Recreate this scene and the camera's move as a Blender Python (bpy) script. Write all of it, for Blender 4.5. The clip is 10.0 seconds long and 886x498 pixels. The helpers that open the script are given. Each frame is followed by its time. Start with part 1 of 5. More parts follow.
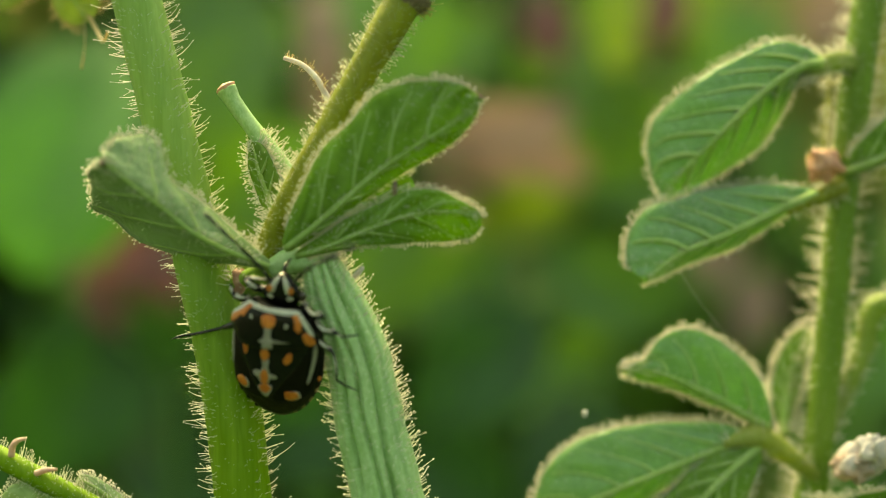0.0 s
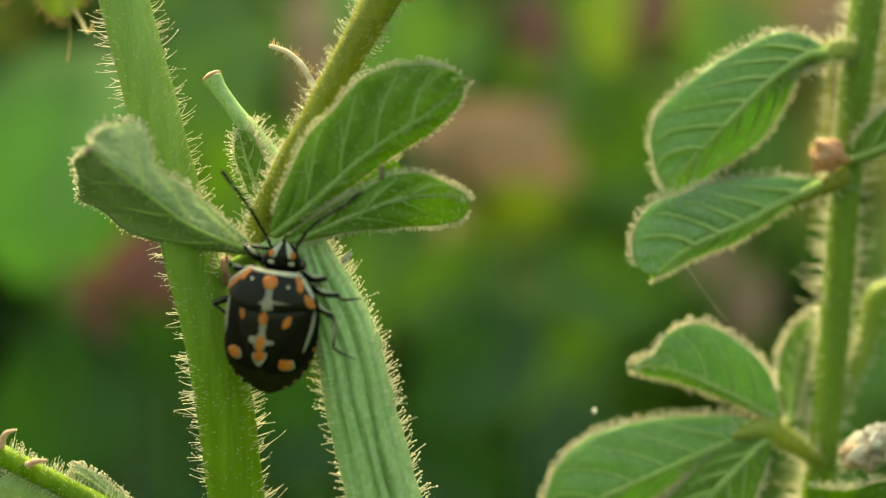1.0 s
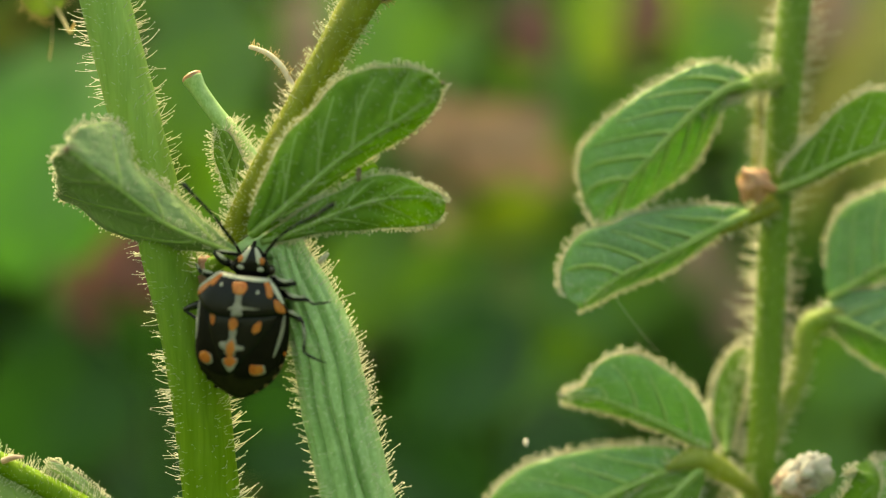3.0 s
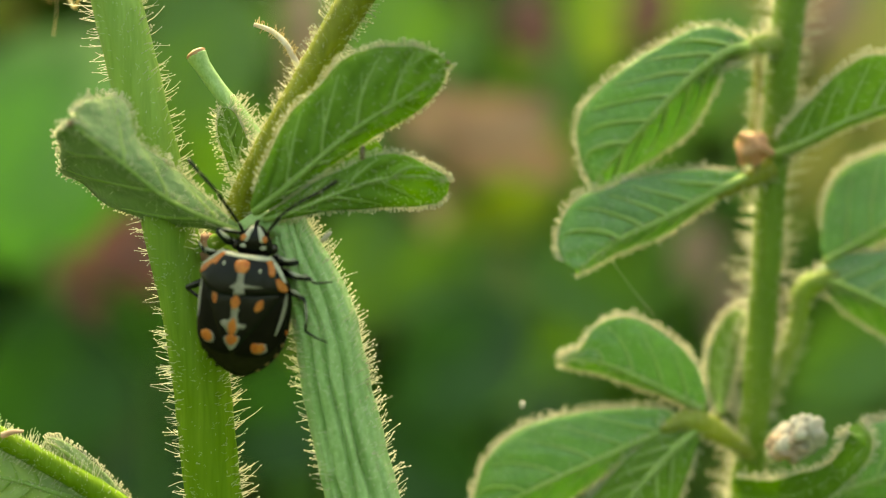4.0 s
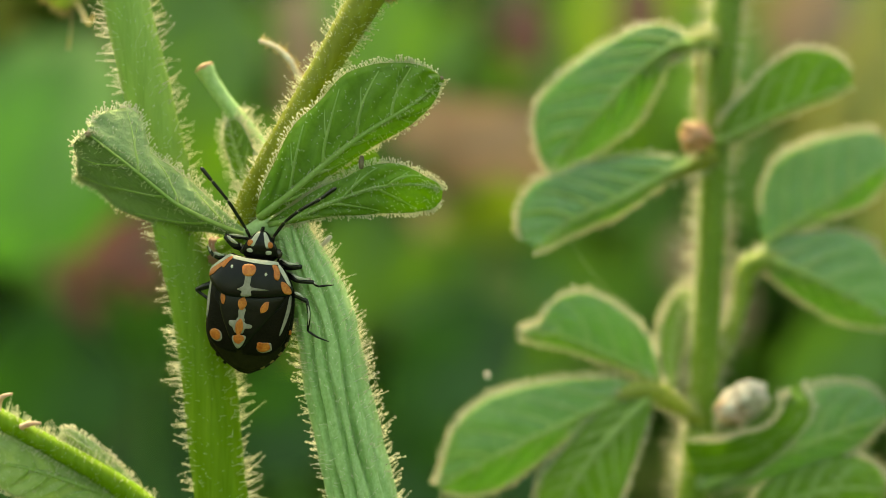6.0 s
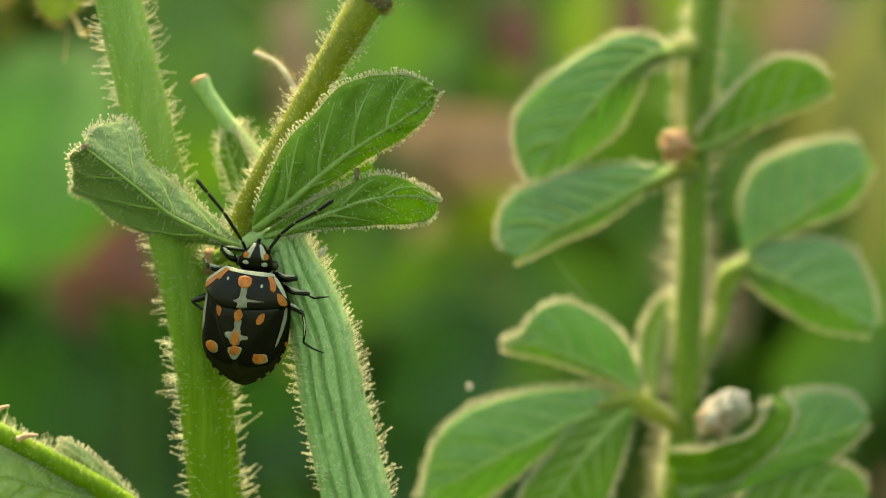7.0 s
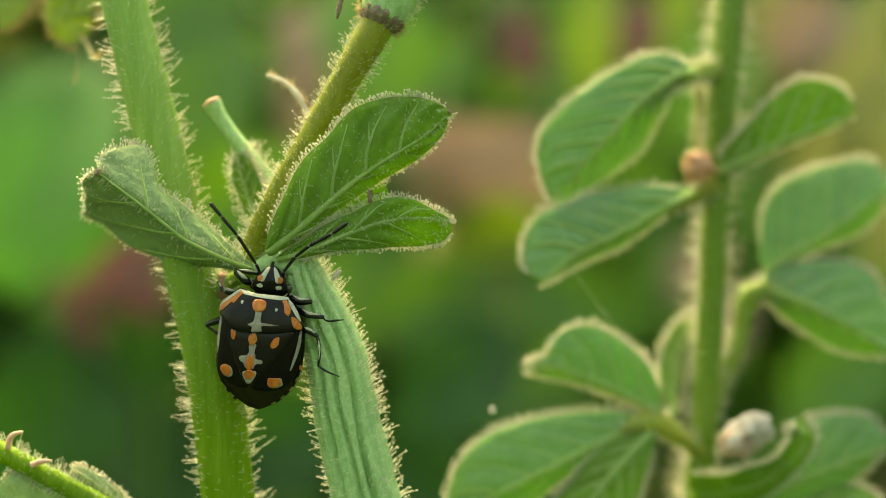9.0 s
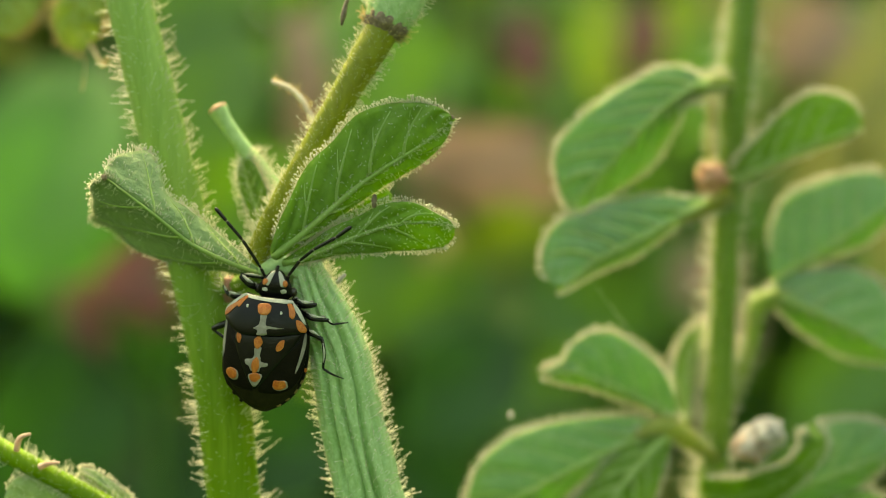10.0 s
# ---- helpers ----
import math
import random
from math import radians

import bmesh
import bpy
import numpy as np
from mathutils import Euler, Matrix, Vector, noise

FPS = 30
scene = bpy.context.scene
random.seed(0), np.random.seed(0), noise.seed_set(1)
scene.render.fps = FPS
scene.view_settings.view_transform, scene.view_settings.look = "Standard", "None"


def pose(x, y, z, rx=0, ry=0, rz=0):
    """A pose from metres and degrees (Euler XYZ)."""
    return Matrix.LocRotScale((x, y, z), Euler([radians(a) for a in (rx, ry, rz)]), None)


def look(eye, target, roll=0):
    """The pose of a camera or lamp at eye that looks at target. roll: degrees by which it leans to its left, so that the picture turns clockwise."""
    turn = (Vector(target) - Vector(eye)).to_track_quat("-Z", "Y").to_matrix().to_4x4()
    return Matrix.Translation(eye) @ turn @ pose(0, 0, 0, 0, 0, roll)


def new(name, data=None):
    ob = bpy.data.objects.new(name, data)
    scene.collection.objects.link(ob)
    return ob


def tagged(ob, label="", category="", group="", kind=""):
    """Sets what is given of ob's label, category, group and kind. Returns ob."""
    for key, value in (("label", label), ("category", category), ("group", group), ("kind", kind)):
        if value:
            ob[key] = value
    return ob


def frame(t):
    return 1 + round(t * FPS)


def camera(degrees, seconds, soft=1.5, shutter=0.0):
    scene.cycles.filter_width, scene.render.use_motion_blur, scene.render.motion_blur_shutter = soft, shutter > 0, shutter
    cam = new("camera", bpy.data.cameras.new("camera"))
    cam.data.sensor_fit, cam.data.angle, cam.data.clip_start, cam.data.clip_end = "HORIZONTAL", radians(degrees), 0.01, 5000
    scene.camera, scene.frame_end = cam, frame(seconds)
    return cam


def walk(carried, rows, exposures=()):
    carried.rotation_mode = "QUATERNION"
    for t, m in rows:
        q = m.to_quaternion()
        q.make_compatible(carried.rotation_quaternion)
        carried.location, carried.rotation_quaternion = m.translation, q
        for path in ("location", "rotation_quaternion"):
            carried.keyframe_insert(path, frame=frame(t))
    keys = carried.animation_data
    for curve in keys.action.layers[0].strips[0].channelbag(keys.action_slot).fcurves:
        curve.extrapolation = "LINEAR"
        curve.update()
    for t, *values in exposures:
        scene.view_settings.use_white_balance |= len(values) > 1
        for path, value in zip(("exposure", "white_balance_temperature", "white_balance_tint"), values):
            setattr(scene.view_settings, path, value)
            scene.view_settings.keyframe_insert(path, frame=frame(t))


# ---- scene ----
cam = camera(40, 10.0, soft=0.7)
# Handheld close-up: seconds, eye in millimetres from the insect's plane, turn to the left, tilt up, lean (degrees).
HEIGHT = 0.40
PATH = [
    (0, -0.558, -53.839, 1.279, 1.463, -0.665, -0.370),
    (0.5, -0.593, -53.523, 0.817, 1.330, -0.532, -0.846),
    (1, -0.294, -53.831, 0.313, 1.197, -0.399, -1.284),
    (1.5, -0.083, -52.853, 0.474, 1.108, -0.310, -2.234),
    (2, 0.788, -54.144, 1.114, 1.020, -0.222, -1.771),
    (2.4, 0.940, -54.692, 0.995, 0.949, -0.151, -0.995),
    (2.5, 0.908, -54.688, 0.844, 0.931, -0.133, -0.796),
    (2.7, 0.735, -54.341, 0.614, 0.904, -0.199, -0.711),
    (3.8, 0.258, -54.102, -0.305, 0.758, -0.565, -0.175),
    (4, 0.221, -54.193, -0.299, 0.731, -0.632, 0.096),
    (4.5, -0.128, -54.847, -0.258, 0.665, -0.798, 0.079),
    (5, -0.338, -56.265, -0.366, 0.598, -0.665, 0.286),
    (5.5, -0.223, -57.058, -0.472, 0.532, -0.532, 0.288),
    (6, 0.234, -57.741, -0.320, 0.399, -0.399, 0.274),
    (7.3, 0.182, -57.996, -0.015, 0.053, -0.053, 0.031),
    (7.5, 0.000, -58.000, 0.000, 0.000, 0.000, 0.001),
    (8, -0.243, -57.969, 0.048, 0.133, 0.089, -0.043),
    (8.5, -0.249, -58.010, 0.294, 0.266, 0.177, -0.205),
    (9, -0.208, -57.744, 0.585, 0.399, 0.266, -0.350),
    (9.5, -0.115, -57.810, 0.686, 0.532, 0.399, -0.290),
    (10, -0.093, -58.339, 0.497, 0.665, 0.532, -0.394),
]
walk(cam, [(t, pose(x / 1000, y / 1000, HEIGHT + z / 1000, 90 + up, 0, left) @ pose(0, 0, 0, 0, 0, lean))
           for t, x, y, z, left, up, lean in PATH],
     [(0.0, 1.42, 14600, -16), (2.6, 1.42, 14600, -16), (3.8, 1.56, 14600, -16), (5.0, 1.62, 14600, -16), (10.0, 1.62, 14600, -16)])
cam.data.dof.use_dof = True
cam.data.dof.focus_distance = 0.0566
cam.data.dof.aperture_fstop = 18.5

# ---- light: thin overcast, the bright part of the sky behind and above the plants ----
world = bpy.data.worlds.new("sky")
scene.world = world
world.use_nodes = True
wn = world.node_tree.nodes
sky = wn.new("ShaderNodeTexSky")
sky.sky_type = 'NISHITA'
sky.sun_disc = False
sky.sun_elevation = radians(62)
sky.sun_rotation = radians(-20)
sky.dust_density = 4.0
world.node_tree.links.new(sky.outputs[0], wn["Background"].inputs[0])
wn["Background"].inputs[1].default_value = 0.20
sun_data = bpy.data.lights.new("sun", 'SUN')
sun_data.energy, sun_data.angle, sun_data.color = 3.7, radians(25), (1.0, 0.93, 0.78)
sun = new("sun", sun_data)
sun.matrix_world = look((-0.25, 0.45, 1.4), (0, 0, 0.4))


# ---- materials ----
def ramp_colors(nt, fac, stops):
    r = nt.nodes.new("ShaderNodeValToRGB")
    els = r.color_ramp.elements
    while len(els) < len(stops):
        els.new(0.5)
    for e, (p, c) in zip(els, stops):
        e.position, e.color = p, (*c, 1)
    nt.links.new(fac, r.inputs[0])
    return r.outputs[0]


def surface(name, dark, light, scale=600.0, rough=0.5, through_light=0.0, through_tint=None, bump=0.1, fine=4.0,
            spread=(0.3, 0.7), sheen=0.0, stretch=(1, 1, 1), spec=0.5, coat=0.0, per_piece=0.0, upper=None):
    """Two scales of noise between two colours, with relief; through_light: share of light that passes."""
    m = bpy.data.materials.new(name)
    m.use_nodes = True
    nt = m.node_tree
    bsdf, out = nt.nodes["Principled BSDF"], nt.nodes["Material Output"]
    tc = nt.nodes.new("ShaderNodeTexCoord")
    mp = nt.nodes.new("ShaderNodeMapping")
    mp.inputs["Scale"].default_value = stretch
    nt.links.new(tc.outputs["Object"], mp.inputs[0])
    big = nt.nodes.new("ShaderNodeTexNoise")
    big.inputs["Scale"].default_value, big.inputs["Detail"].default_value = scale, 3
    small = nt.nodes.new("ShaderNodeTexNoise")
    small.inputs["Scale"].default_value, small.inputs["Detail"].default_value = scale * fine, 4
    for n in (big, small):
        nt.links.new(mp.outputs[0], n.inputs["Vector"])
    mix = nt.nodes.new("ShaderNodeMath")
    mix.operation = 'MULTIPLY_ADD'
    mix.inputs[1].default_value = 0.45
    nt.links.new(small.outputs[0], mix.inputs[0])
    half = nt.nodes.new("ShaderNodeMath")
    half.operation = 'MULTIPLY'
    half.inputs[1].default_value = 0.55
    nt.links.new(big.outputs[0], half.inputs[0])
    nt.links.new(half.outputs[0], mix.inputs[2])
    col = ramp_colors(nt, mix.outputs[0], [(spread[0], dark), (spread[1], light)])
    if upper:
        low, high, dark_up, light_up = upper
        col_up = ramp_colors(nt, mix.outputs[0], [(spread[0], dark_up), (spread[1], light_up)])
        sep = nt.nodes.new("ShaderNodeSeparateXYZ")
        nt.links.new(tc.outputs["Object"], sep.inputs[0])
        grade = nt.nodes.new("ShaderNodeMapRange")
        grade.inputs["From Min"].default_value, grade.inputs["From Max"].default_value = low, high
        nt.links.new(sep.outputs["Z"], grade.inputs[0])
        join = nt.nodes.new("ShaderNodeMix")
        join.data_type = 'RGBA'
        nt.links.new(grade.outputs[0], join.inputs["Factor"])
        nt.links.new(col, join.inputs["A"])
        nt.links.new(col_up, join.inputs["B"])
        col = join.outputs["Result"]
    if per_piece:
        info = nt.nodes.new("ShaderNodeObjectInfo")
        isl = nt.nodes.new("ShaderNodeNewGeometry")
        add = nt.nodes.new("ShaderNodeMath")
        nt.links.new(info.outputs["Random"], add.inputs[0])
        nt.links.new(isl.outputs["Random Per Island"], add.inputs[1])
        hs = nt.nodes.new("ShaderNodeHueSaturation")
        mr = nt.nodes.new("ShaderNodeMapRange")
        mr.inputs["From Max"].default_value = 2.0
        mr.inputs["To Min"].default_value, mr.inputs["To Max"].default_value = 1 - per_piece, 1 + per_piece
        nt.links.new(add.outputs[0], mr.inputs[0])
        nt.links.new(mr.outputs[0], hs.inputs["Value"])
        nt.links.new(col, hs.inputs["Color"])
        col = hs.outputs[0]
    nt.links.new(col, bsdf.inputs["Base Color"])
    bsdf.inputs["Roughness"].default_value = rough
    bsdf.inputs["Specular IOR Level"].default_value = spec
    bsdf.inputs["Coat Weight"].default_value = coat
    bsdf.inputs["Coat Roughness"].default_value = 0.12
    bsdf.inputs["Sheen Weight"].default_value = sheen
    bp = nt.nodes.new("ShaderNodeBump")
    bp.inputs["Strength"].default_value, bp.inputs["Distance"].default_value = bump, 0.25 / scale
    nt.links.new(mix.outputs[0], bp.inputs["Height"])
    nt.links.new(bp.outputs[0], bsdf.inputs["Normal"])
    if through_light:
        tr = nt.nodes.new("ShaderNodeBsdfTranslucent")
        if through_tint:
            tint = nt.nodes.new("ShaderNodeMix")
            tint.data_type, tint.blend_type = 'RGBA', 'MULTIPLY'
            tint.inputs["Factor"].default_value = 1.0
            nt.links.new(col, tint.inputs["A"])
            tint.inputs["B"].default_value = (*through_tint, 1)
            nt.links.new(tint.outputs["Result"], tr.inputs[0])
        else:
            nt.links.new(col, tr.inputs[0])
        ms = nt.nodes.new("ShaderNodeMixShader")
        ms.inputs[0].default_value = through_light
        nt.links.new(bsdf.outputs[0], ms.inputs[1])
        nt.links.new(tr.outputs[0], ms.inputs[2])
        nt.links.new(ms.outputs[0], out.inputs[0])
    return m


LEAF = surface("leaf green", (0.15, 0.28, 0.055), (0.235, 0.41, 0.10), 700, 0.45, 0.40, (1.5, 1.4, 0.5), bump=0.5, spread=(0.30, 0.70), spec=0.3)
# The sky's grey-blue gloss on the leaves is put into this base colour.
LEAF_BLUE = surface("leaf with sky sheen in its colour", (0.135, 0.30, 0.105), (0.215, 0.42, 0.18), 700, 0.36, 0.34, (1.7, 1.5, 0.2), bump=0.5, spread=(0.28, 0.72), spec=1.0, sheen=0.2)
# Dimmed copy of LEAF_BLUE, standing in for shade on the folded leaflet.
LEAF_DIM = surface("dimmed copy of the sheened leaf", (0.13, 0.235, 0.06), (0.215, 0.345, 0.115), 700, 0.46, 0.05, (1.2, 1.3, 0.4), bump=0.6, spread=(0.28, 0.72), spec=0.9, sheen=0.12)
LEAF_HOARY = surface("hoary grey-green leaf", (0.28, 0.41, 0.19), (0.45, 0.57, 0.33), 500, 0.5, 0.25, (1.2, 1.2, 0.6), bump=0.5, sheen=0.25)
LEAF_PALE = surface("yellowing thin leaf", (0.30, 0.40, 0.09), (0.45, 0.54, 0.18), 420, 0.5, 0.55, None, bump=0.3)
LEAF_LIME = surface("young yellow-green leaf", (0.22, 0.33, 0.07), (0.34, 0.44, 0.13), 420, 0.5, 0.5, None, bump=0.3)
JOINT = surface("yellow leaf joint", (0.29, 0.36, 0.07), (0.42, 0.47, 0.14), 700, 0.5, 0.45, None, bump=0.3)
RIB = surface("pale leaf rib", (0.32, 0.50, 0.14), (0.46, 0.62, 0.24), 900, 0.5, 0.3, None, bump=0.2)
# The second colour pair makes the stem paler toward its top.
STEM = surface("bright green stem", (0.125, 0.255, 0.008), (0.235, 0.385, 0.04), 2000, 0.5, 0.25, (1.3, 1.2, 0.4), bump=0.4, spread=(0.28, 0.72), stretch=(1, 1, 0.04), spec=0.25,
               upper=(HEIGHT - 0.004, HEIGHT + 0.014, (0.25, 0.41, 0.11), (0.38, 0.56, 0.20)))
POD = surface("ribbed pod green", (0.25, 0.46, 0.16), (0.54, 0.73, 0.41), 3400, 0.42, 0.12, None, bump=0.7, fine=3.0, spread=(0.26, 0.74), stretch=(1, 1, 0.7), spec=0.4)
YELLOW = surface("yellow-green stalk", (0.20, 0.22, 0.018), (0.34, 0.38, 0.05), 900, 0.5, 0.3, None, bump=0.3, stretch=(1, 1, 0.4))
DARK_STEM = surface("shaded green stem", (0.115, 0.22, 0.018), (0.21, 0.34, 0.05), 300, 0.5, 0.25, None, bump=0.3, stretch=(1, 1, 0.15))
HAIR = surface("glassy plant hair", (0.76, 0.74, 0.62), (0.89, 0.87, 0.77), 900, 0.3, 0.45, None, bump=0.0)
HAIR_TAN = surface("tan plant hair", (0.62, 0.48, 0.26), (0.80, 0.68, 0.42), 900, 0.35, 0.5, None, bump=0.0)
BROWN = surface("withered brown tissue", (0.12, 0.08, 0.06), (0.36, 0.27, 0.21), 1200, 0.7, 0.1, None, bump=0.8)
PINK = surface("pinkish bud skin", (0.50, 0.27, 0.19), (0.72, 0.47, 0.36), 900, 0.5, 0.3, None, bump=0.5)
ROSY = surface("reddish bud skin", (0.44, 0.20, 0.16), (0.60, 0.36, 0.28), 900, 0.5, 0.3, None, bump=0.5)
PALE = surface("withered pale petal", (0.63, 0.55, 0.52), (0.87, 0.84, 0.84), 600, 0.6, 0.35, None, bump=0.6)
BLUSH = surface("pinkish withered petal", (0.52, 0.36, 0.30), (0.76, 0.61, 0.55), 600, 0.6, 0.35, None, bump=0.6)
SHELL = surface("black cuticle", (0.003, 0.003, 0.003), (0.009, 0.007, 0.006), 4000, 0.16, bump=0.3, spec=0.2, coat=0.12)
LEG = surface("glossy black leg cuticle", (0.003, 0.003, 0.003), (0.009, 0.008, 0.008), 2500, 0.16, bump=0.2, spec=0.35, coat=0.25)
WING = surface("black wing leather", (0.005, 0.0042, 0.003), (0.011, 0.009, 0.005), 2500, 0.34, bump=0.4, spec=0.08)
MEMBRANE = surface("dark wing membrane", (0.011, 0.010, 0.004), (0.022, 0.020, 0.007), 900, 0.35, bump=0.3, spec=0.1)
ORANGE = surface("orange cuticle", (0.43, 0.088, 0.012), (0.65, 0.215, 0.048), 3000, 0.36, bump=0.4, spread=(0.36, 0.66))
IVORY = surface("ivory cuticle", (0.38, 0.37, 0.31), (0.60, 0.59, 0.52), 2000, 0.4, bump=0.3)
DUSK = surface("grey-white cuticle", (0.19, 0.172, 0.145), (0.36, 0.33, 0.285), 2000, 0.42, bump=0.3)
OCHRE = surface("dull ochre cuticle", (0.16, 0.10, 0.04), (0.30, 0.20, 0.09), 2000, 0.45, bump=0.3)
EYE = surface("brown compound eye", (0.02, 0.014, 0.01), (0.06, 0.04, 0.03), 4000, 0.2, bump=0.2, coat=0.4)
SOIL = surface("dark soil and litter", (0.018, 0.026, 0.010), (0.055, 0.062, 0.025), 14, 0.95, bump=0.8, fine=9)
BG_GREEN = surface("background leaf green", (0.064, 0.165, 0.034), (0.125, 0.265, 0.06), 30, 0.5, 0.35, (1.4, 1.4, 0.5), per_piece=0.35, bump=0.2)
BG_FRESH = surface("fresh background leaf", (0.058, 0.172, 0.036), (0.112, 0.272, 0.066), 30, 0.5, 0.35, (1.1, 1.4, 0.6), per_piece=0.35, bump=0.2)
# Deep shade of the low undergrowth is put into this leaf colour.
BG_SHADE = surface("green foliage, shade in its colour", (0.010, 0.048, 0.011), (0.032, 0.116, 0.023), 30, 0.6, 0.25, (1.4, 1.4, 0.5), per_piece=0.4, bump=0.2)
BG_LIME = surface("lime foliage", (0.20, 0.32, 0.02), (0.34, 0.46, 0.05), 30, 0.5, 0.4, None, per_piece=0.2, bump=0.2)
BG_RED = surface("mauve-red leaf", (0.11, 0.040, 0.042), (0.21, 0.085, 0.08), 30, 0.55, 0.3, None, per_piece=0.2, bump=0.2)
BG_ROSE = surface("salmon-brown dry leaf", (0.26, 0.165, 0.132), (0.39, 0.26, 0.205), 30, 0.6, 0.3, None, per_piece=0.2, bump=0.2)
BG_OLIVE = surface("olive dry stalk", (0.20, 0.20, 0.05), (0.38, 0.36, 0.12), 30, 0.6, 0.3, None, per_piece=0.2, bump=0.2)

# ---- building blocks ----
MM = 0.001


def V(x, y, z):
    """Millimetres from the insect's plane to world metres."""
    return Vector((x * MM, y * MM, HEIGHT + z * MM))


def thing(name, place, label, category, group=""):
    ob = new(name)
    ob.empty_display_size = 0.002
    ob.location = place
    return tagged(ob, label, category, group)


def origin_of(ob):
    o = Vector((0, 0, 0))
    while ob is not None:
        o += ob.location
        ob = ob.parent
    return o


def part(name, verts, faces, material, parent, label="", local=False, smooth=True, kind=""):
    """Links a mesh under a thing or a part. Points are in the world unless local."""
    me = bpy.data.meshes.new(name)
    o = Vector((0, 0, 0)) if local or parent is None else origin_of(parent)
    me.from_pydata([tuple(Vector(v) - o) for v in verts], [], faces)
    me.materials.append(material)
    me.update()
    if smooth:
        me.polygons.foreach_set("use_smooth", [True] * len(me.polygons))
    ob = new(name, me)
    ob.parent = parent
    if label or kind:
        tagged(ob, label, kind=kind)
    return ob


def spline(points, n):
    """n + 1 points on a smooth curve through the given ones, evenly by parameter, without overshoot on uneven steps."""
    p = [Vector(q) for q in points]
    d = [max((b - a).length, 1e-9) for a, b in zip(p, p[1:])]
    m = [(p[1] - p[0]) / d[0]]
    for i in range(1, len(p) - 1):
        m.append(((p[i + 1] - p[i]) / d[i] * d[i - 1] + (p[i] - p[i - 1]) / d[i - 1] * d[i]) / (d[i] + d[i - 1]))
    m.append((p[-1] - p[-2]) / d[-1])
    out = []
    for i in range(n + 1):
        s = i / n * (len(p) - 1)
        k = min(int(s), len(p) - 2)
        f = s - k
        h = 3 * f * f - 2 * f ** 3
        out.append(p[k] * (1 - h) + p[k + 1] * h + (m[k] * (f - 2 * f * f + f ** 3) + m[k + 1] * (f ** 3 - f * f)) * d[k])
    return out


def along(values, n):
    xs = np.linspace(0, 1, len(values))
    return [float(np.interp(i / n, xs, values)) for i in range(n + 1)]


def frames_of(path):
    out = []
    ref = Vector((0, -1, 0))
    for i, p in enumerate(path):
        t = (path[min(i + 1, len(path) - 1)] - path[max(i - 1, 0)]).normalized()
        if abs(t.dot(ref)) > 0.95:
            ref = Vector((1, 0, 0.2))
        side = ref.cross(t).normalized()
        out.append((t, side, t.cross(side).normalized()))
    return out


def tube(points, radii, n=24, seg=16, ribs=0, rib_depth=0.0, wobble=0.0, caps=True, flat=1.0, grooves=()):
    """Swept round bar; ribs: lengthwise ridges; grooves: where (degrees round), how wide and how deep. Returns points and faces."""
    path, rad = spline(points, n), along(radii, n)
    fr = frames_of(path)
    verts, faces = [], []
    for i, p in enumerate(path):
        t, a, b = fr[i]
        for k in range(seg):
            th = 2 * math.pi * k / seg
            r = rad[i]
            if ribs:
                own = 0.35 + 0.65 * abs(math.sin(2.3 * int(th * ribs / (2 * math.pi) + 0.5) + ribs)) + 0.25 * noise.noise(Vector((th * 2, i * 0.11, ribs)))
                r *= 1 + rib_depth * own * (abs(math.cos(th * ribs / 2)) ** 0.7 - 0.6)
            for where, wide, deep in grooves:
                off = (math.degrees(th) - where - 9 * noise.noise(Vector((i * 0.05, where, 0))) + 180) % 360 - 180
                r *= 1 - deep * math.exp(-(off / wide) ** 2) * (0.75 + 0.5 * noise.noise(Vector((i * 0.09, where, 5))))
            if wobble:
                r *= 1 + wobble * noise.noise(Vector((math.cos(th), math.sin(th), 0)) * 1.3 + p * 900)
            verts.append(p + (a * math.cos(th) + b * math.sin(th) * flat) * r)
    for i in range(n):
        for k in range(seg):
            q = (k + 1) % seg
            faces.append((i * seg + k, i * seg + q, (i + 1) * seg + q, (i + 1) * seg + k))
    if caps:
        verts += [path[0] - fr[0][0] * rad[0] * 0.3, path[-1] + fr[-1][0] * rad[-1] * 0.3]
        for k in range(seg):
            q = (k + 1) % seg
            faces.append((q, k, len(verts) - 2))
            faces.append((n * seg + k, n * seg + q, len(verts) - 1))
    return verts, faces


def hair_mesh(hairs):
    """Each hair: root, way, length, root radius, head radius. Tapered, bent, with a gland at its tip."""
    verts, faces = [], []
    for root, way, length, r, head in hairs:
        way = way.normalized()
        a = way.orthogonal().normalized()
        b = way.cross(a)
        bend = (a * random.uniform(-1, 1) + b * random.uniform(-1, 1) + Vector((0, 0, 0.5))) * 0.30 * length
        base = len(verts)
        for s, rr in ((-0.06, 1.15), (0.4, 0.75), (0.75, 0.5), (1.0, 0.42)):
            c = root + way * (length * s) + bend * (s * s)
            for k in range(3):
                th = 2.094 * k
                verts.append(c + (a * math.cos(th) + b * math.sin(th)) * (r * rr))
        for i in range(3):
            for k in range(3):
                q = (k + 1) % 3
                faces.append((base + 3 * i + k, base + 3 * i + q, base + 3 * i + 3 + q, base + 3 * i + 3 + k))
        c = root + way * (length * 1.02) + bend
        g = len(verts)
        for v in (a, b, -a, -b):
            verts.append(c + v * head)
        verts += [c + way * head, c - way * head]
        for k in range(4):
            q = (k + 1) % 4
            faces.append((g + k, g + q, g + 4))
            faces.append((g + q, g + k, g + 5))
    return verts, faces


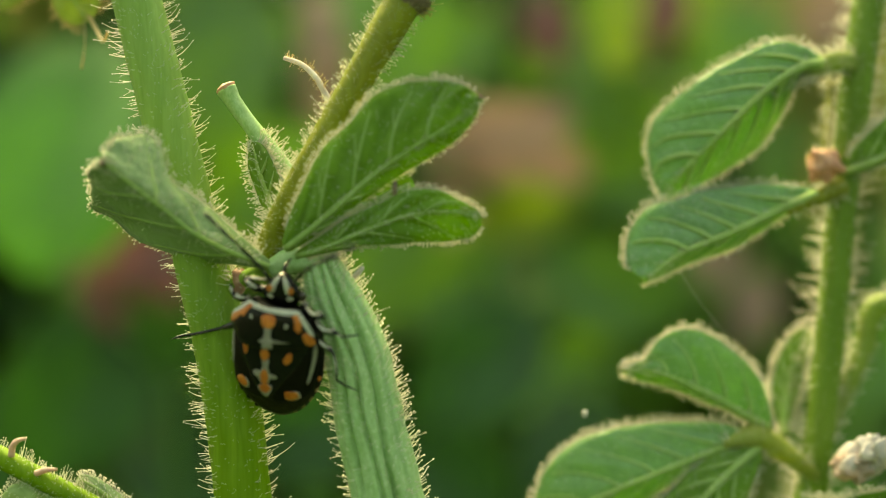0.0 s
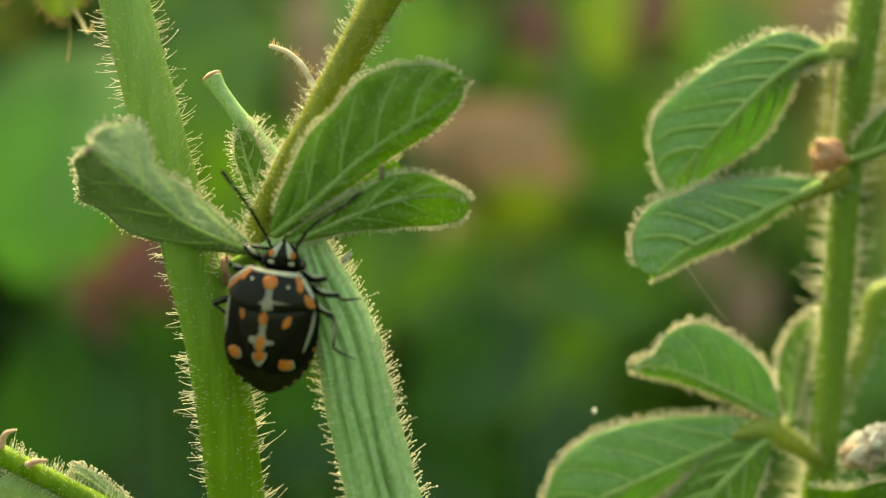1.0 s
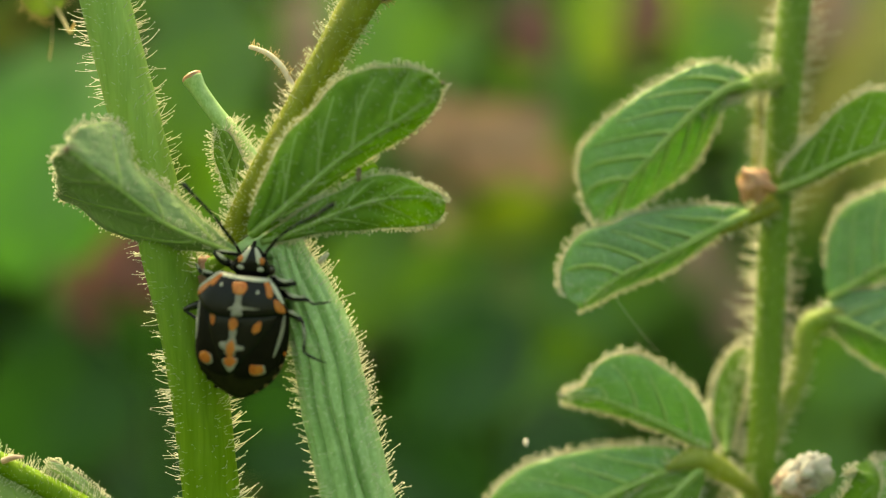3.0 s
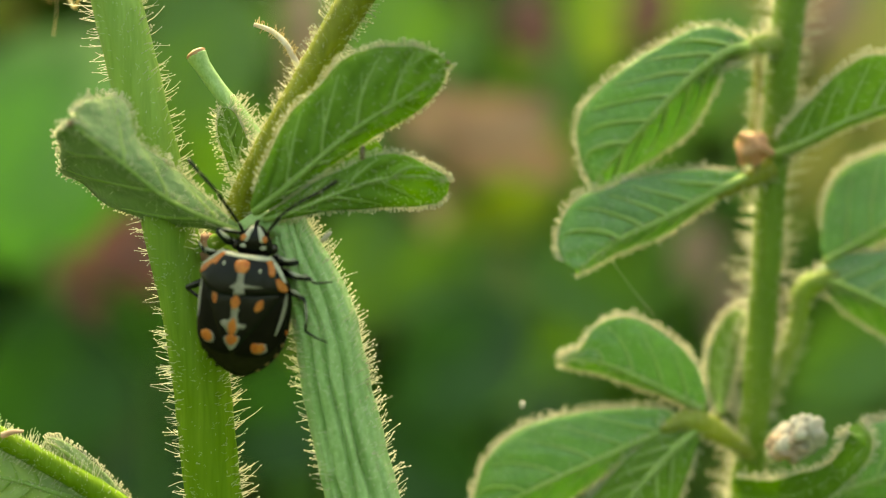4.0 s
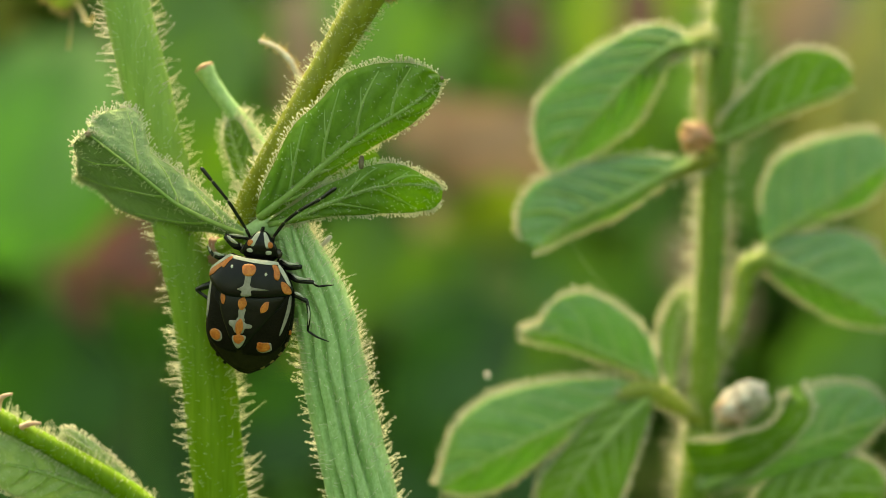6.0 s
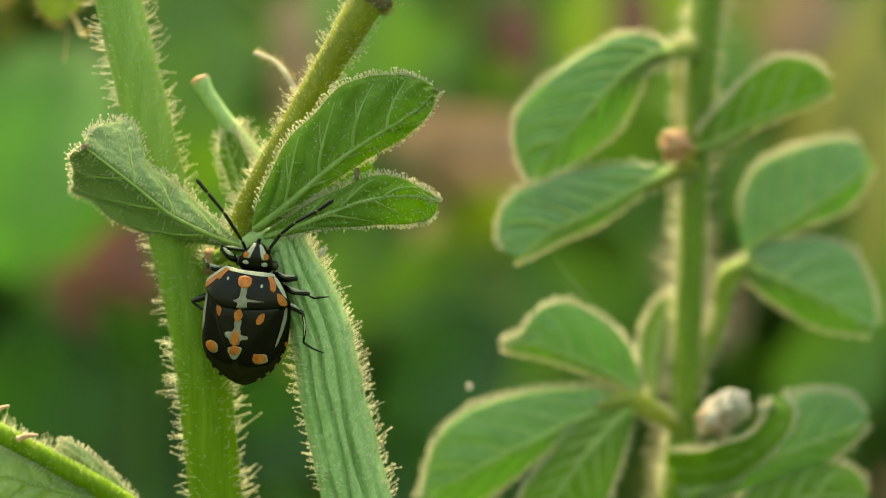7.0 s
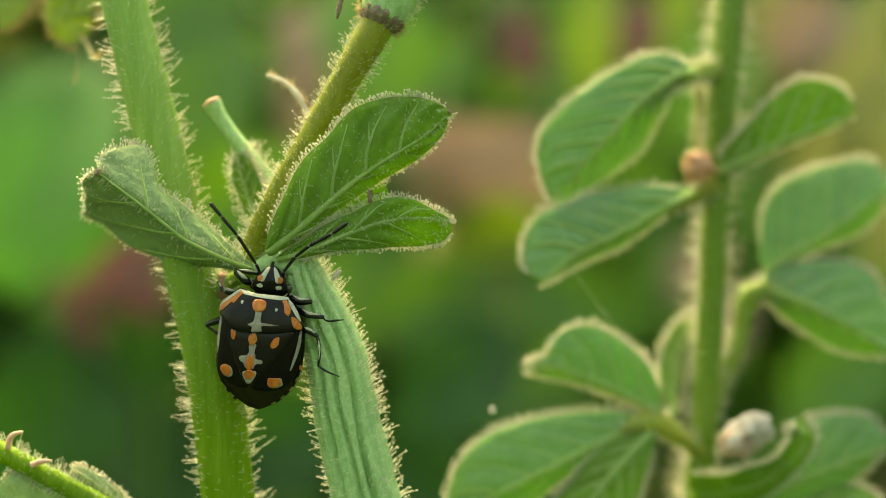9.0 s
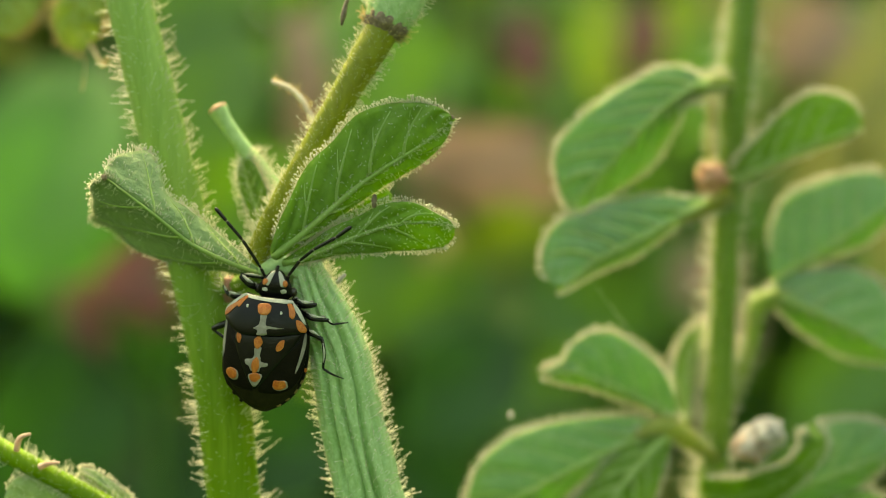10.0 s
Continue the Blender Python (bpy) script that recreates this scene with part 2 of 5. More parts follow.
def stem_hairs(points, radii, count, length, start=0.0, end=1.0, r=0.033, head=0.046, lift=0.15, spread=0.6, long_share=0.08, front=0.68):
    """Hairs scattered over a swept bar (millimetres for length and radii of hairs)."""
    n = 120
    path, rad = spline(points, n), along(radii, n)
    fr = frames_of(path)
    out = []
    for _ in range(count):
        s = random.uniform(start, end) * n
        i = min(int(s), n - 1)
        p = path[i].lerp(path[i + 1], s - i)
        t, a, b = fr[i]
        th = random.uniform(0, 2 * math.pi)
        way = a * math.cos(th) + b * math.sin(th)
        ln = length * random.uniform(0.3, 1.2) * (1.6 if random.random() < long_share else 1)
        soft = 1 - front * abs(way.y) if way.y < 0 else 1.0
        jig = Vector((random.gauss(0, 1), random.gauss(0, 1), random.gauss(0, 1))) * 0.28 * spread
        out.append((p + way * rad[i] * 0.97, way + t * lift + jig, ln * soft * MM, r * soft * MM * random.uniform(0.8, 1.2), head * soft * MM * random.uniform(0.7, 1.25)))
    return out


def blade_width(u, p=0.9, q=0.5):
    peak = p / (p + q)
    return (max(u, 0) ** p) * (max(1 - u, 0) ** q) / (peak ** p * (1 - peak) ** q)


VIEW = Vector((0, -1, 0))
STATIONS = (0, .08, .18, .3, .42, .54, .66, .76, .85, .92, .97, 1.0)


def profile(widths, u):
    """Half width at u of a blade whose half widths at the stations are given, as a smooth curve."""
    x, y = STATIONS, widths
    d = [(b - a) / (q - p) for a, b, p, q in zip(y, y[1:], x, x[1:])]
    m = [d[0]] + [(a * (r - q) + b * (q - p)) / (r - p) for a, b, p, q, r in zip(d, d[1:], x, x[1:], x[2:])] + [d[-1]]
    k = max(i for i in range(len(x) - 1) if x[i] <= u or i == 0)
    h = x[k + 1] - x[k]
    f = (u - x[k]) / h
    return max(0.02, y[k] * (1 + 2 * f) * (1 - f) ** 2 + y[k + 1] * f * f * (3 - 2 * f) + h * (m[k] * f * (1 - f) ** 2 - m[k + 1] * f * f * (1 - f)))


def leaflet(parent, name, mid, wl, wr, al, ar, material, label="", curl=(0.0, 0.0), p=0.9, q=0.5, veins=5, hairs=(0.32, 260, 240),
            thick=0.14, rib=0.19, quilted=0.18, nu=36, nv=9, seed=1, wavy=0.05, hair_material=None, vein=1.0, rake=15, fork=False):
    """A blade folded along its midrib. wl, wr: half widths in mm on the left and right of the way to the tip, or a row of them at
    STATIONS, with the blade swept forward by rake degrees;
    al, ar: how far (degrees) each half turns toward the front; curl adds to that at the margin."""
    rnd = random.Random(seed)
    path = spline(mid, 60)
    swept = isinstance(wl, tuple)
    cr, sr = (math.cos(radians(rake)), math.sin(radians(rake))) if swept else (1.0, 0.0)
    fr = []
    for i, pt in enumerate(path):
        t = (path[min(i + 1, 60)] - path[max(i - 1, 0)]).normalized()
        nrm = (VIEW - t * VIEW.dot(t)).normalized()
        fr.append((t, nrm.cross(t).normalized(), nrm))

    def at(u, v, up=0.0):
        """Point of the blade: u along, v across from -1 (right) to 1 (left)."""
        s = min(max(u, 0), 1) * 60
        i = min(int(s), 59)
        base = path[i].lerp(path[i + 1], s - i)
        t, side, nrm = fr[i]
        f, sg = abs(v), (1 if v >= 0 else -1)
        half = wl if v >= 0 else wr
        w = (profile(half, u) if swept else blade_width(u, p, q) * half) * MM
        w *= 1 + wavy * noise.noise(Vector((u * 6, sg * 3 + seed, 0)))
        ang = radians((al if v >= 0 else ar) + (curl[0] if v >= 0 else curl[1]) * f)
        across = side * (sg * math.cos(ang)) + nrm * math.sin(ang)
        normal = nrm * math.cos(ang) - side * (sg * math.sin(ang))
        quilt = quilted * MM * (abs(math.sin(math.pi * (veins + 1) * (u - 0.25 * f))) - 0.5) * math.sin(math.pi * min(f * 1.1, 1))
        quilt *= min(1, w / (1.0 * MM))
        ripple = 0.10 * MM * f * noise.noise(Vector((u * 5, v * 2, seed)))
        return base + (across * cr + t * sr) * (w * f) + normal * (quilt + ripple + up * MM), normal, across, t

    verts, faces = [], []
    cols = 2 * nv + 1
    us = [1 - (1 - i / nu) ** 1.25 for i in range(nu + 1)]
    for face_side in (0.5, -0.5):
        for u in us:
            for k in range(cols):
                v = (k - nv) / nv
                edge = 1 - 0.6 * abs(v) ** 6
                verts.append(at(u, v, face_side * thick * edge)[0])
    block = (nu + 1) * cols
    for i in range(nu):
        for k in range(cols - 1):
            a = i * cols + k
            faces.append((a, a + 1, a + cols + 1, a + cols))
            faces.append((block + a + 1, block + a, block + a + cols, block + a + cols + 1))
        for k in (0, cols - 1):
            a = i * cols + k
            quad = (a, a + cols, block + a + cols, block + a)
            faces.append(quad if k == 0 else quad[::-1])
    blade = part(name, verts, faces, material, parent, label)
    mpath = [at(u, 0, 0.5 * thick)[0] for u in np.linspace(0.0, 0.97, 9)]
    part("midrib", *tube(mpath, [rib * MM, rib * 0.8 * MM, rib * 0.5 * MM, rib * 0.22 * MM], 28, 8), RIB, blade, "pale raised midrib")
    for sg in (1, -1):
        half = wl if sg > 0 else wr
        if (max(half) if swept else half) < 0.7:
            continue
        for k in range(veins):
            u0 = 0.12 + 0.68 * (k + (0.25 if sg > 0 else 0)) / veins
            vp = [at(u0 + (0.17 if swept else 0.24 - 0.12 * u0) * f ** 1.3, sg * f * 0.86, 0.5 * thick - 0.012)[0] for f in np.linspace(0.0, 1, 6)]
            part("vein", *tube(vp, [0.085 * vein * MM, 0.065 * vein * MM, 0.022 * vein * MM], 10, 6), RIB, blade)
            if fork:
                twig = [at(u0 + 0.17 * f ** 1.3 - 0.13 * (f - 0.45), sg * f * 0.86, 0.5 * thick - 0.012)[0] for f in np.linspace(0.45, 0.95, 5)]
                part("vein", *tube(twig, [0.05 * vein * MM, 0.035 * vein * MM, 0.014 * vein * MM], 8, 6), RIB, blade)
    ln, margin, face = hairs
    out = []
    for i in range(margin):
        u = 0.03 + 0.97 * (i + rnd.random()) / margin
        for sg in (1, -1):
            pt, nrm, across, t = at(u, sg)
            way = across + t * max(0, u - 0.75) * 4 + nrm * rnd.uniform(-0.9, 0.9) + t * rnd.uniform(-0.6, 0.6)
            out.append((pt, way, ln * MM * rnd.uniform(0.3, 1.35), 0.022 * MM, 0.055 * MM * rnd.uniform(0.5, 1.3)))
    for i in range(face):
        u, v = 0.05 + 0.93 * rnd.random(), rnd.uniform(-0.97, 0.97)
        on_rib = rnd.random() < 0.35
        if on_rib:
            v *= 0.08
        sgn = 1 if rnd.random() < 0.75 else -1
        pt, nrm, across, t = at(u, v, sgn * 0.5 * thick)
        way = nrm * sgn + Vector((rnd.gauss(0, .35), rnd.gauss(0, .35), rnd.gauss(0, .35)))
        out.append((pt, way, ln * MM * rnd.uniform(0.25, 0.65) * (1.7 if on_rib else 1), 0.014 * MM, 0.028 * MM * rnd.uniform(0.7, 1.2)))
    if out:
        part("leaf_hairs", *hair_mesh(out), hair_material or HAIR, blade, "fine pale glandular hairs", kind="stuff")
    return blade


def lump(centre, size, seed=0, rough=0.25, nu=14, nv=10, freq=2.0):
    """An uneven rounded body, size in mm."""
    verts, faces = [], []
    for i in range(nv + 1):
        ph = math.pi * i / nv
        for k in range(nu):
            th = 2 * math.pi * k / nu
            d = Vector((math.sin(ph) * math.cos(th), math.sin(ph) * math.sin(th), math.cos(ph)))
            r = 1 + rough * noise.noise(d * freq + Vector((seed * 7.1, 0, 0)))
            verts.append(Vector(centre) + Vector((d.x * size[0], d.y * size[1], d.z * size[2])) * (r * MM))
    for i in range(nv):
        for k in range(nu):
            q = (k + 1) % nu
            faces.append((i * nu + k, (i + 1) * nu + k, (i + 1) * nu + q, i * nu + q))
    return verts, faces


# ---- ground ----
def ground():
    verts, faces = [], []
    rings = [0.0, 0.3, 0.8, 2, 6, 20, 100, 600, 3000]
    seg = 48
    for r in rings:
        for k in range(seg):
            th = 2 * math.pi * k / seg
            x, y = r * math.cos(th), r * math.sin(th)
            verts.append((x, y, 0.012 * noise.noise(Vector((x * 5, y * 5, 0))) if r < 50 else 0))
    for i in range(len(rings) - 1):
        for k in range(seg):
            q = (k + 1) % seg
            faces.append((i * seg + k, (i + 1) * seg + k, (i + 1) * seg + q, i * seg + q))
    tagged(part("ground", verts, faces, SOIL, None), "dark soil with plant litter under the weeds", "ground", kind="structure")


ground()


# ---- the weed on which the insect sits ----
def main_weed():
    root = V(-8.73, 1.86, -40.55)
    root = Vector((root.x, root.y, -0.004))
    weed = thing("sticky_weed", root, "green hairy weed stalk with three-part leaf and ribbed pod", "plant")
    sp = [root, V(-10.12, 1.86, -17.76), V(-11.09, 1.86, -12.26), V(-11.64, 1.86, -7.20), V(-12.06, 1.86, -4.42), V(-13.23, 1.86, 0.58), V(-14.65, 1.86, 6.70), V(-16.01, 1.86, 12.26), V(-17.69, 2.11, 18.72), V(-20.33, 2.48, 29.23)]
    sr = [2.0 * MM, 1.36 * MM, 1.30 * MM, 1.31 * MM, 1.29 * MM, 1.22 * MM, 1.16 * MM, 1.12 * MM, 1.0 * MM, 0.8 * MM]
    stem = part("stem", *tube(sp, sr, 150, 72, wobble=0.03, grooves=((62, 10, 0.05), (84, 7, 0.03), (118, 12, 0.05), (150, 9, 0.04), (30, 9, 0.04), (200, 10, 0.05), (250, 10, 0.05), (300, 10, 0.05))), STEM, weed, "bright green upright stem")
    hs = stem_hairs(sp[1:9], sr[1:9], 1850, 0.70, r=0.030, head=0.046, lift=0.12, long_share=0.12)
    part("stem_hairs", *hair_mesh(hs), HAIR, stem, "pale glandular stem hairs", kind="stuff")

    # Ribbed bar taken for a hanging pod; its tapered lower end is added, unseen.
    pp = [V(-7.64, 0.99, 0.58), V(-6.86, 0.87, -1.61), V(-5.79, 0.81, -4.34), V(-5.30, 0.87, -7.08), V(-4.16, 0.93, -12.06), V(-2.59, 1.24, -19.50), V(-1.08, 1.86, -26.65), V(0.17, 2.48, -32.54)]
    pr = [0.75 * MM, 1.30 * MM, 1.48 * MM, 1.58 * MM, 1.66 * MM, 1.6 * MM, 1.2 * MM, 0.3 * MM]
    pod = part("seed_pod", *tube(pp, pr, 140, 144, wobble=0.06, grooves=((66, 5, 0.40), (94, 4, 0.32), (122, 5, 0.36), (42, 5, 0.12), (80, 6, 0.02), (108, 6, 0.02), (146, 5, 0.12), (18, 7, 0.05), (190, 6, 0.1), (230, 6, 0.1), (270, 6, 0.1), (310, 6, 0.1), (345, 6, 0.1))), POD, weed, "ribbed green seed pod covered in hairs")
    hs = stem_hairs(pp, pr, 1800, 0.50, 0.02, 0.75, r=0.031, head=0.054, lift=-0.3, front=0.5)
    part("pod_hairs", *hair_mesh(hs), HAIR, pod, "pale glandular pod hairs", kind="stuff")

    # Stalk of the upper pod with its withered flower ring.
    kp = [V(-10.06, 1.18, 0.03), V(-9.69, 0.99, 1.12), V(-8.54, 0.56, 3.43), V(-7.17, 0.50, 5.73), V(-5.42, 0.62, 8.74), V(-3.61, 0.87, 11.83)]
    kr = [0.55 * MM, 0.60 * MM, 0.58 * MM, 0.62 * MM, 0.70 * MM, 0.86 * MM]
    stalk = part("pod_stalk", *tube(kp, kr, 60, 28, wobble=0.05), YELLOW, weed, "yellow-green pod stalk")
    part("stalk_hairs", *hair_mesh(stem_hairs(kp, kr, 1500, 0.42, 0.05, 1.0, r=0.022, head=0.050)), HAIR, stalk, "short pale stalk hairs", kind="stuff")
    rp = [V(-3.77, 0.84, 11.58), V(-3.63, 0.87, 11.83), V(-3.47, 0.90, 12.11), V(-3.34, 0.93, 12.39)]
    ring = part("withered_ring", *tube(rp, [0.84 * MM, 1.08 * MM, 1.14 * MM, 1.02 * MM], 16, 56, ribs=14, rib_depth=0.08, wobble=0.14), BROWN, weed, "shrivelled brown flower ring")
    part("ring_hairs", *hair_mesh(stem_hairs(rp, [0.85 * MM, 1.2 * MM, 1.2 * MM], 130, 0.35, 0, .8)), HAIR_TAN, ring, kind="stuff")
    cp = [V(-3.53, 0.87, 12.00), V(-3.17, 0.93, 12.75), V(-2.58, 1.12, 14.16), V(-1.35, 1.49, 16.87), V(0.45, 2.17, 21.26), V(1.86, 2.79, 24.58)]
    cr = [1.05 * MM, 1.22 * MM, 1.38 * MM, 1.5 * MM, 1.2 * MM, 0.3 * MM]
    upper = part("seed_pod", *tube(cp, cr, 50, 60, ribs=12, rib_depth=0.1, wobble=0.03), POD, weed, "pale green upper seed pod")
    part("pod_hairs", *hair_mesh(stem_hairs(cp, cr, 500, 0.5, 0.1, 0.8)), HAIR, upper, kind="stuff")
    part("withered_stamen", *tube([V(-3.93, 0.74, 13.66), V(-4.88, 0.37, 13.90), V(-5.29, 0.19, 13.13), V(-5.50, 0.12, 12.30), V(-5.59, 0.19, 11.86)], [0.05 * MM, 0.06 * MM, 0.09 * MM, 0.14 * MM, 0.05 * MM], 16, 8), BROWN, weed, "thin brown withered stamen")

    # A bare stalk whose pod has dropped, and a hairy bract before it.
    bp = [V(-8.87, 2.85, 3.14), V(-9.33, 3.10, 4.14), V(-10.20, 3.22, 5.43), V(-11.22, 3.35, 6.72), V(-11.91, 3.35, 7.72), V(-12.19, 3.35, 8.20)]
    br = [0.46 * MM, 0.46 * MM, 0.42 * MM, 0.38 * MM, 0.40 * MM, 0.50 * MM]
    bare = part("bare_stalk", *tube(bp, br, 40, 20, wobble=0.04), POD, weed, "smooth green bare stalk")
    part("stalk_scar", *tube([V(-12.16, 3.34, 8.14), V(-12.25, 3.35, 8.29), V(-12.30, 3.35, 8.37)], [0.47 * MM, 0.52 * MM, 0.40 * MM], 6, 20, wobble=0.15), PINK, bare, "pinkish scar at the tip")
    part("stalk_hairs", *hair_mesh(stem_hairs(bp, br, 260, 0.5, 0.0, 0.5)), HAIR, bare, kind="stuff")
    part("dry_filament", *tube([V(-5.90, 0.25, -0.57), V(-5.71, 0.06, -0.38), V(-5.47, 0.00, -0.13)], [0.09 * MM, 0.13 * MM, 0.08 * MM], 10, 8), PALE, weed, "short pale filament on the pod")
    leaflet(weed, "bract", [V(-9.68, 2.60, 1.58), V(-10.12, 2.73, 3.13), V(-10.62, 2.85, 4.55), V(-10.87, 2.98, 5.69)], 0.55, 0.9, -20, 25, LEAF, "narrow hairy green bract", p=0.5, q=0.5, veins=3, hairs=(0.42, 120, 120), seed=4)
    fp = [V(-6.86, 2.60, 6.92), V(-7.39, 2.79, 7.79), V(-7.89, 2.91, 8.65), V(-8.61, 3.04, 9.32), V(-9.42, 3.10, 9.62)]
    fil = part("dry_filament", *tube(fp, [0.13 * MM, 0.15 * MM, 0.14 * MM, 0.12 * MM, 0.10 * MM], 24, 10, wobble=0.1), PALE, weed, "curled dry pinkish filament")
    part("filament_hairs", *hair_mesh(stem_hairs(fp, [0.14 * MM, 0.12 * MM], 150, 0.22)), HAIR_TAN, fil, kind="stuff")

    # Node: the leaf's short stalk, a reddish bud beside it.
    npts = [V(-12.64, 1.98, -1.64), V(-11.27, 1.36, -0.80), V(-10.06, 0.74, -0.25), V(-9.04, 0.31, 0.16)]
    part("leaf_stalk", *tube(npts, [0.6 * MM, 0.40 * MM, 0.32 * MM, 0.26 * MM], 20, 20, wobble=0.06), STEM, weed, "short green leaf stalk")
    part("leaf_stalk_joint", *tube([V(-9.65, 0.74, -0.25), V(-8.54, 0.56, 0.24), V(-7.34, 0.74, -0.11)], [0.5 * MM, 0.62 * MM, 0.6 * MM], 16, 20, wobble=0.06), POD, weed)
    bud = part("bud", *lump(V(-11.28, 1.24, -0.80), (0.34, 0.4, 0.62), 3, 0.5), ROSY, weed, "small reddish bud at the node")
    part("bud_hairs", *hair_mesh(stem_hairs([V(-11.25, 0.81, -1.12), V(-11.25, 0.81, -0.30)], [0.5 * MM, 0.45 * MM], 50, 0.3)), HAIR, bud, kind="stuff")

    # Three leaflets.
    leaflet(weed, "leaflet", [V(-9.67, 0.00, 0.00), V(-10.51, -0.54, 0.35), V(-11.61, -1.05, 0.87), V(-12.69, -1.52, 1.52), V(-13.59, -1.92, 2.32), V(-14.46, -2.28, 3.08), V(-15.30, -2.51, 3.76), V(-16.03, -2.65, 4.34), V(-16.32, -2.73, 4.54)], (0.57, 1.40, 2.50, 3.65, 5.80, 6.55, 5.30, 4.20, 3.00, 1.90, 0.80, 0.0), (0.29, 0.72, 1.18, 1.64, 1.54, 1.47, 2.68, 2.6, 1.84, 1.06, 0.67, 0.29), -62, -45, LEAF_DIM,
            "folded grey-green leaflet with hairy margin", wavy=0.03, rib=0.12, quilted=0.24, veins=3, vein=0.9, fork=True, seed=11, hairs=(0.30, 230, 520))
    leaflet(weed, "leaflet", [V(-8.89, -0.30, 0.72), V(-7.58, -0.53, 1.68), V(-6.22, -0.73, 2.82), V(-4.88, -0.84, 3.93), V(-3.55, -0.93, 4.85), V(-2.22, -0.99, 5.64), V(-1.03, -1.04, 6.43), V(-0.29, -1.10, 7.21)], (0.36, 1.15, 1.74, 2.37, 2.46, 2.91, 2.62, 2.13, 1.67, 1.27, 0.76, 0.23), (0.37, 0.51, 0.68, 0.88, 1.07, 1.19, 1.17, 1.03, 0.81, 0.55, 0.29, 0.26), 6, -55, LEAF,
            "folded green leaflet with pale veins", quilted=0.50, wavy=0.03, rib=0.18, vein=1.1, fork=True, seed=12, hairs=(0.22, 250, 700), veins=4)
    part("leaf_tip", *lump(V(-0.29, -1.10, 7.21), (0.12, 0.08, 0.12), 6, 0.5, 10, 8), BROWN, weed, "browned leaf tip")
    part("leaf_tip", *lump(V(-16.25, -2.73, 4.42), (0.15, 0.10, 0.16), 7, 0.5, 10, 8), BROWN, weed, "browned leaf tip")
    leaflet(weed, "leaflet", [V(-8.45, 0.00, 0.40), V(-7.09, -0.14, 0.78), V(-6.00, -0.29, 1.23), V(-4.65, -0.43, 1.76), V(-3.31, -0.52, 2.16), V(-1.97, -0.55, 2.32), V(-0.91, -0.53, 2.24), V(-0.21, -0.50, 2.00)], (0.17, 0.46, 0.69, 0.87, 0.9, 1.1, 1.01, 0.65, 0.37, 0.28, 0.15, 0.06), (0.19, 0.23, 0.37, 0.69, 1.19, 1.45, 1.54, 1.42, 1.23, 1.03, 0.74, 0.39), 12, -25, LEAF,
            "green leaflet with pale hairy rim", quilted=0.26, wavy=0.03, rib=0.15, vein=1.0, fork=True, seed=13, hairs=(0.21, 250, 600), veins=3)
    leaflet(weed, "leaflet", [V(-8.33, 0.99, 0.30), V(-6.53, 0.87, 1.94), V(-5.02, 0.74, 2.89), V(-3.24, 0.62, 3.70)], 0.9, 0.8, 10, -30, LEAF,
            "small leaflet behind the others", p=0.75, q=0.4, seed=14, hairs=(0.3, 140, 140), veins=3)
    return weed


main_weed()
tagged(part("plant_debris", *tube([V(-4.02, -0.70, 3.04), V(-4.00, -0.80, 3.34), V(-3.98, -0.85, 3.62)], [0.11 * MM, 0.13 * MM, 0.09 * MM], 8, 8, wobble=0.2), BROWN, None),
       "tiny dark stub of dry debris caught on leaf hairs", "debris")


def corner_sprig():
    root = Vector((-0.026, 0.004, -0.004))
    sprig = thing("weed_shoot", root, "hairy yellow-green shoot with small grey-green leaf", "plant")
    sp = [root, V(-10.48, 4.00, -42.25), V(-10.31, 3.00, -24.58), V(-12.65, 2.00, -15.54), V(-16.13, 1.50, -12.26), V(-18.52, 1.20, -10.75), V(-20.10, 1.00, -9.86), V(-21.47, 1.00, -9.12), V(-24.85, 1.20, -7.37), V(-29.08, 2.00, -5.79)]
    sr = [1.2 * MM, 0.9 * MM, 0.75 * MM, 0.66 * MM, 0.52 * MM, 0.49 * MM, 0.48 * MM, 0.48 * MM, 0.5 * MM, 0.4 * MM]
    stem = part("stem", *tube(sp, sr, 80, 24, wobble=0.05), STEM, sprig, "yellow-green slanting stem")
    part("stem_hairs", *hair_mesh(stem_hairs(sp[3:], sr[3:], 1000, 0.40, r=0.022, head=0.036)), HAIR, stem, kind="stuff")
    for pts in ([V(-21.55, 0.60, -8.59), V(-21.37, 0.40, -8.08), V(-21.08, 0.20, -7.84), V(-20.71, 0.20, -7.74)], [V(-20.39, 0.50, -9.37), V(-19.84, 0.30, -9.17), V(-19.33, 0.20, -9.13)]):
        part("dry_filament", *tube(pts, [0.15 * MM, 0.13 * MM, 0.06 * MM], 14, 8, wobble=0.2), BLUSH, sprig, "thin tan filament")
    leaflet(sprig, "leaflet", [V(-14.50, 2.20, -13.64), V(-15.87, 1.90, -12.11), V(-17.07, 1.70, -10.99), V(-18.29, 1.60, -10.06), V(-18.88, 1.60, -9.80)], 1.35, 0.4, -10, -25, LEAF_HOARY,
            "small curled hoary grey-green leaflet", p=0.5, q=0.4, veins=4, hairs=(0.17, 130, 420), seed=21)
    leaflet(sprig, "leaflet", [V(-15.85, 2.00, -13.18), V(-18.37, 1.60, -12.12), V(-20.24, 1.40, -11.53), V(-22.45, 1.40, -11.11)], 1.7, 1.7, -15, 10, LEAF_HOARY, "grey-green leaflet with pale hairs", p=0.7, q=0.4, veins=4, hairs=(0.18, 130, 420), seed=22)
    return sprig


corner_sprig()


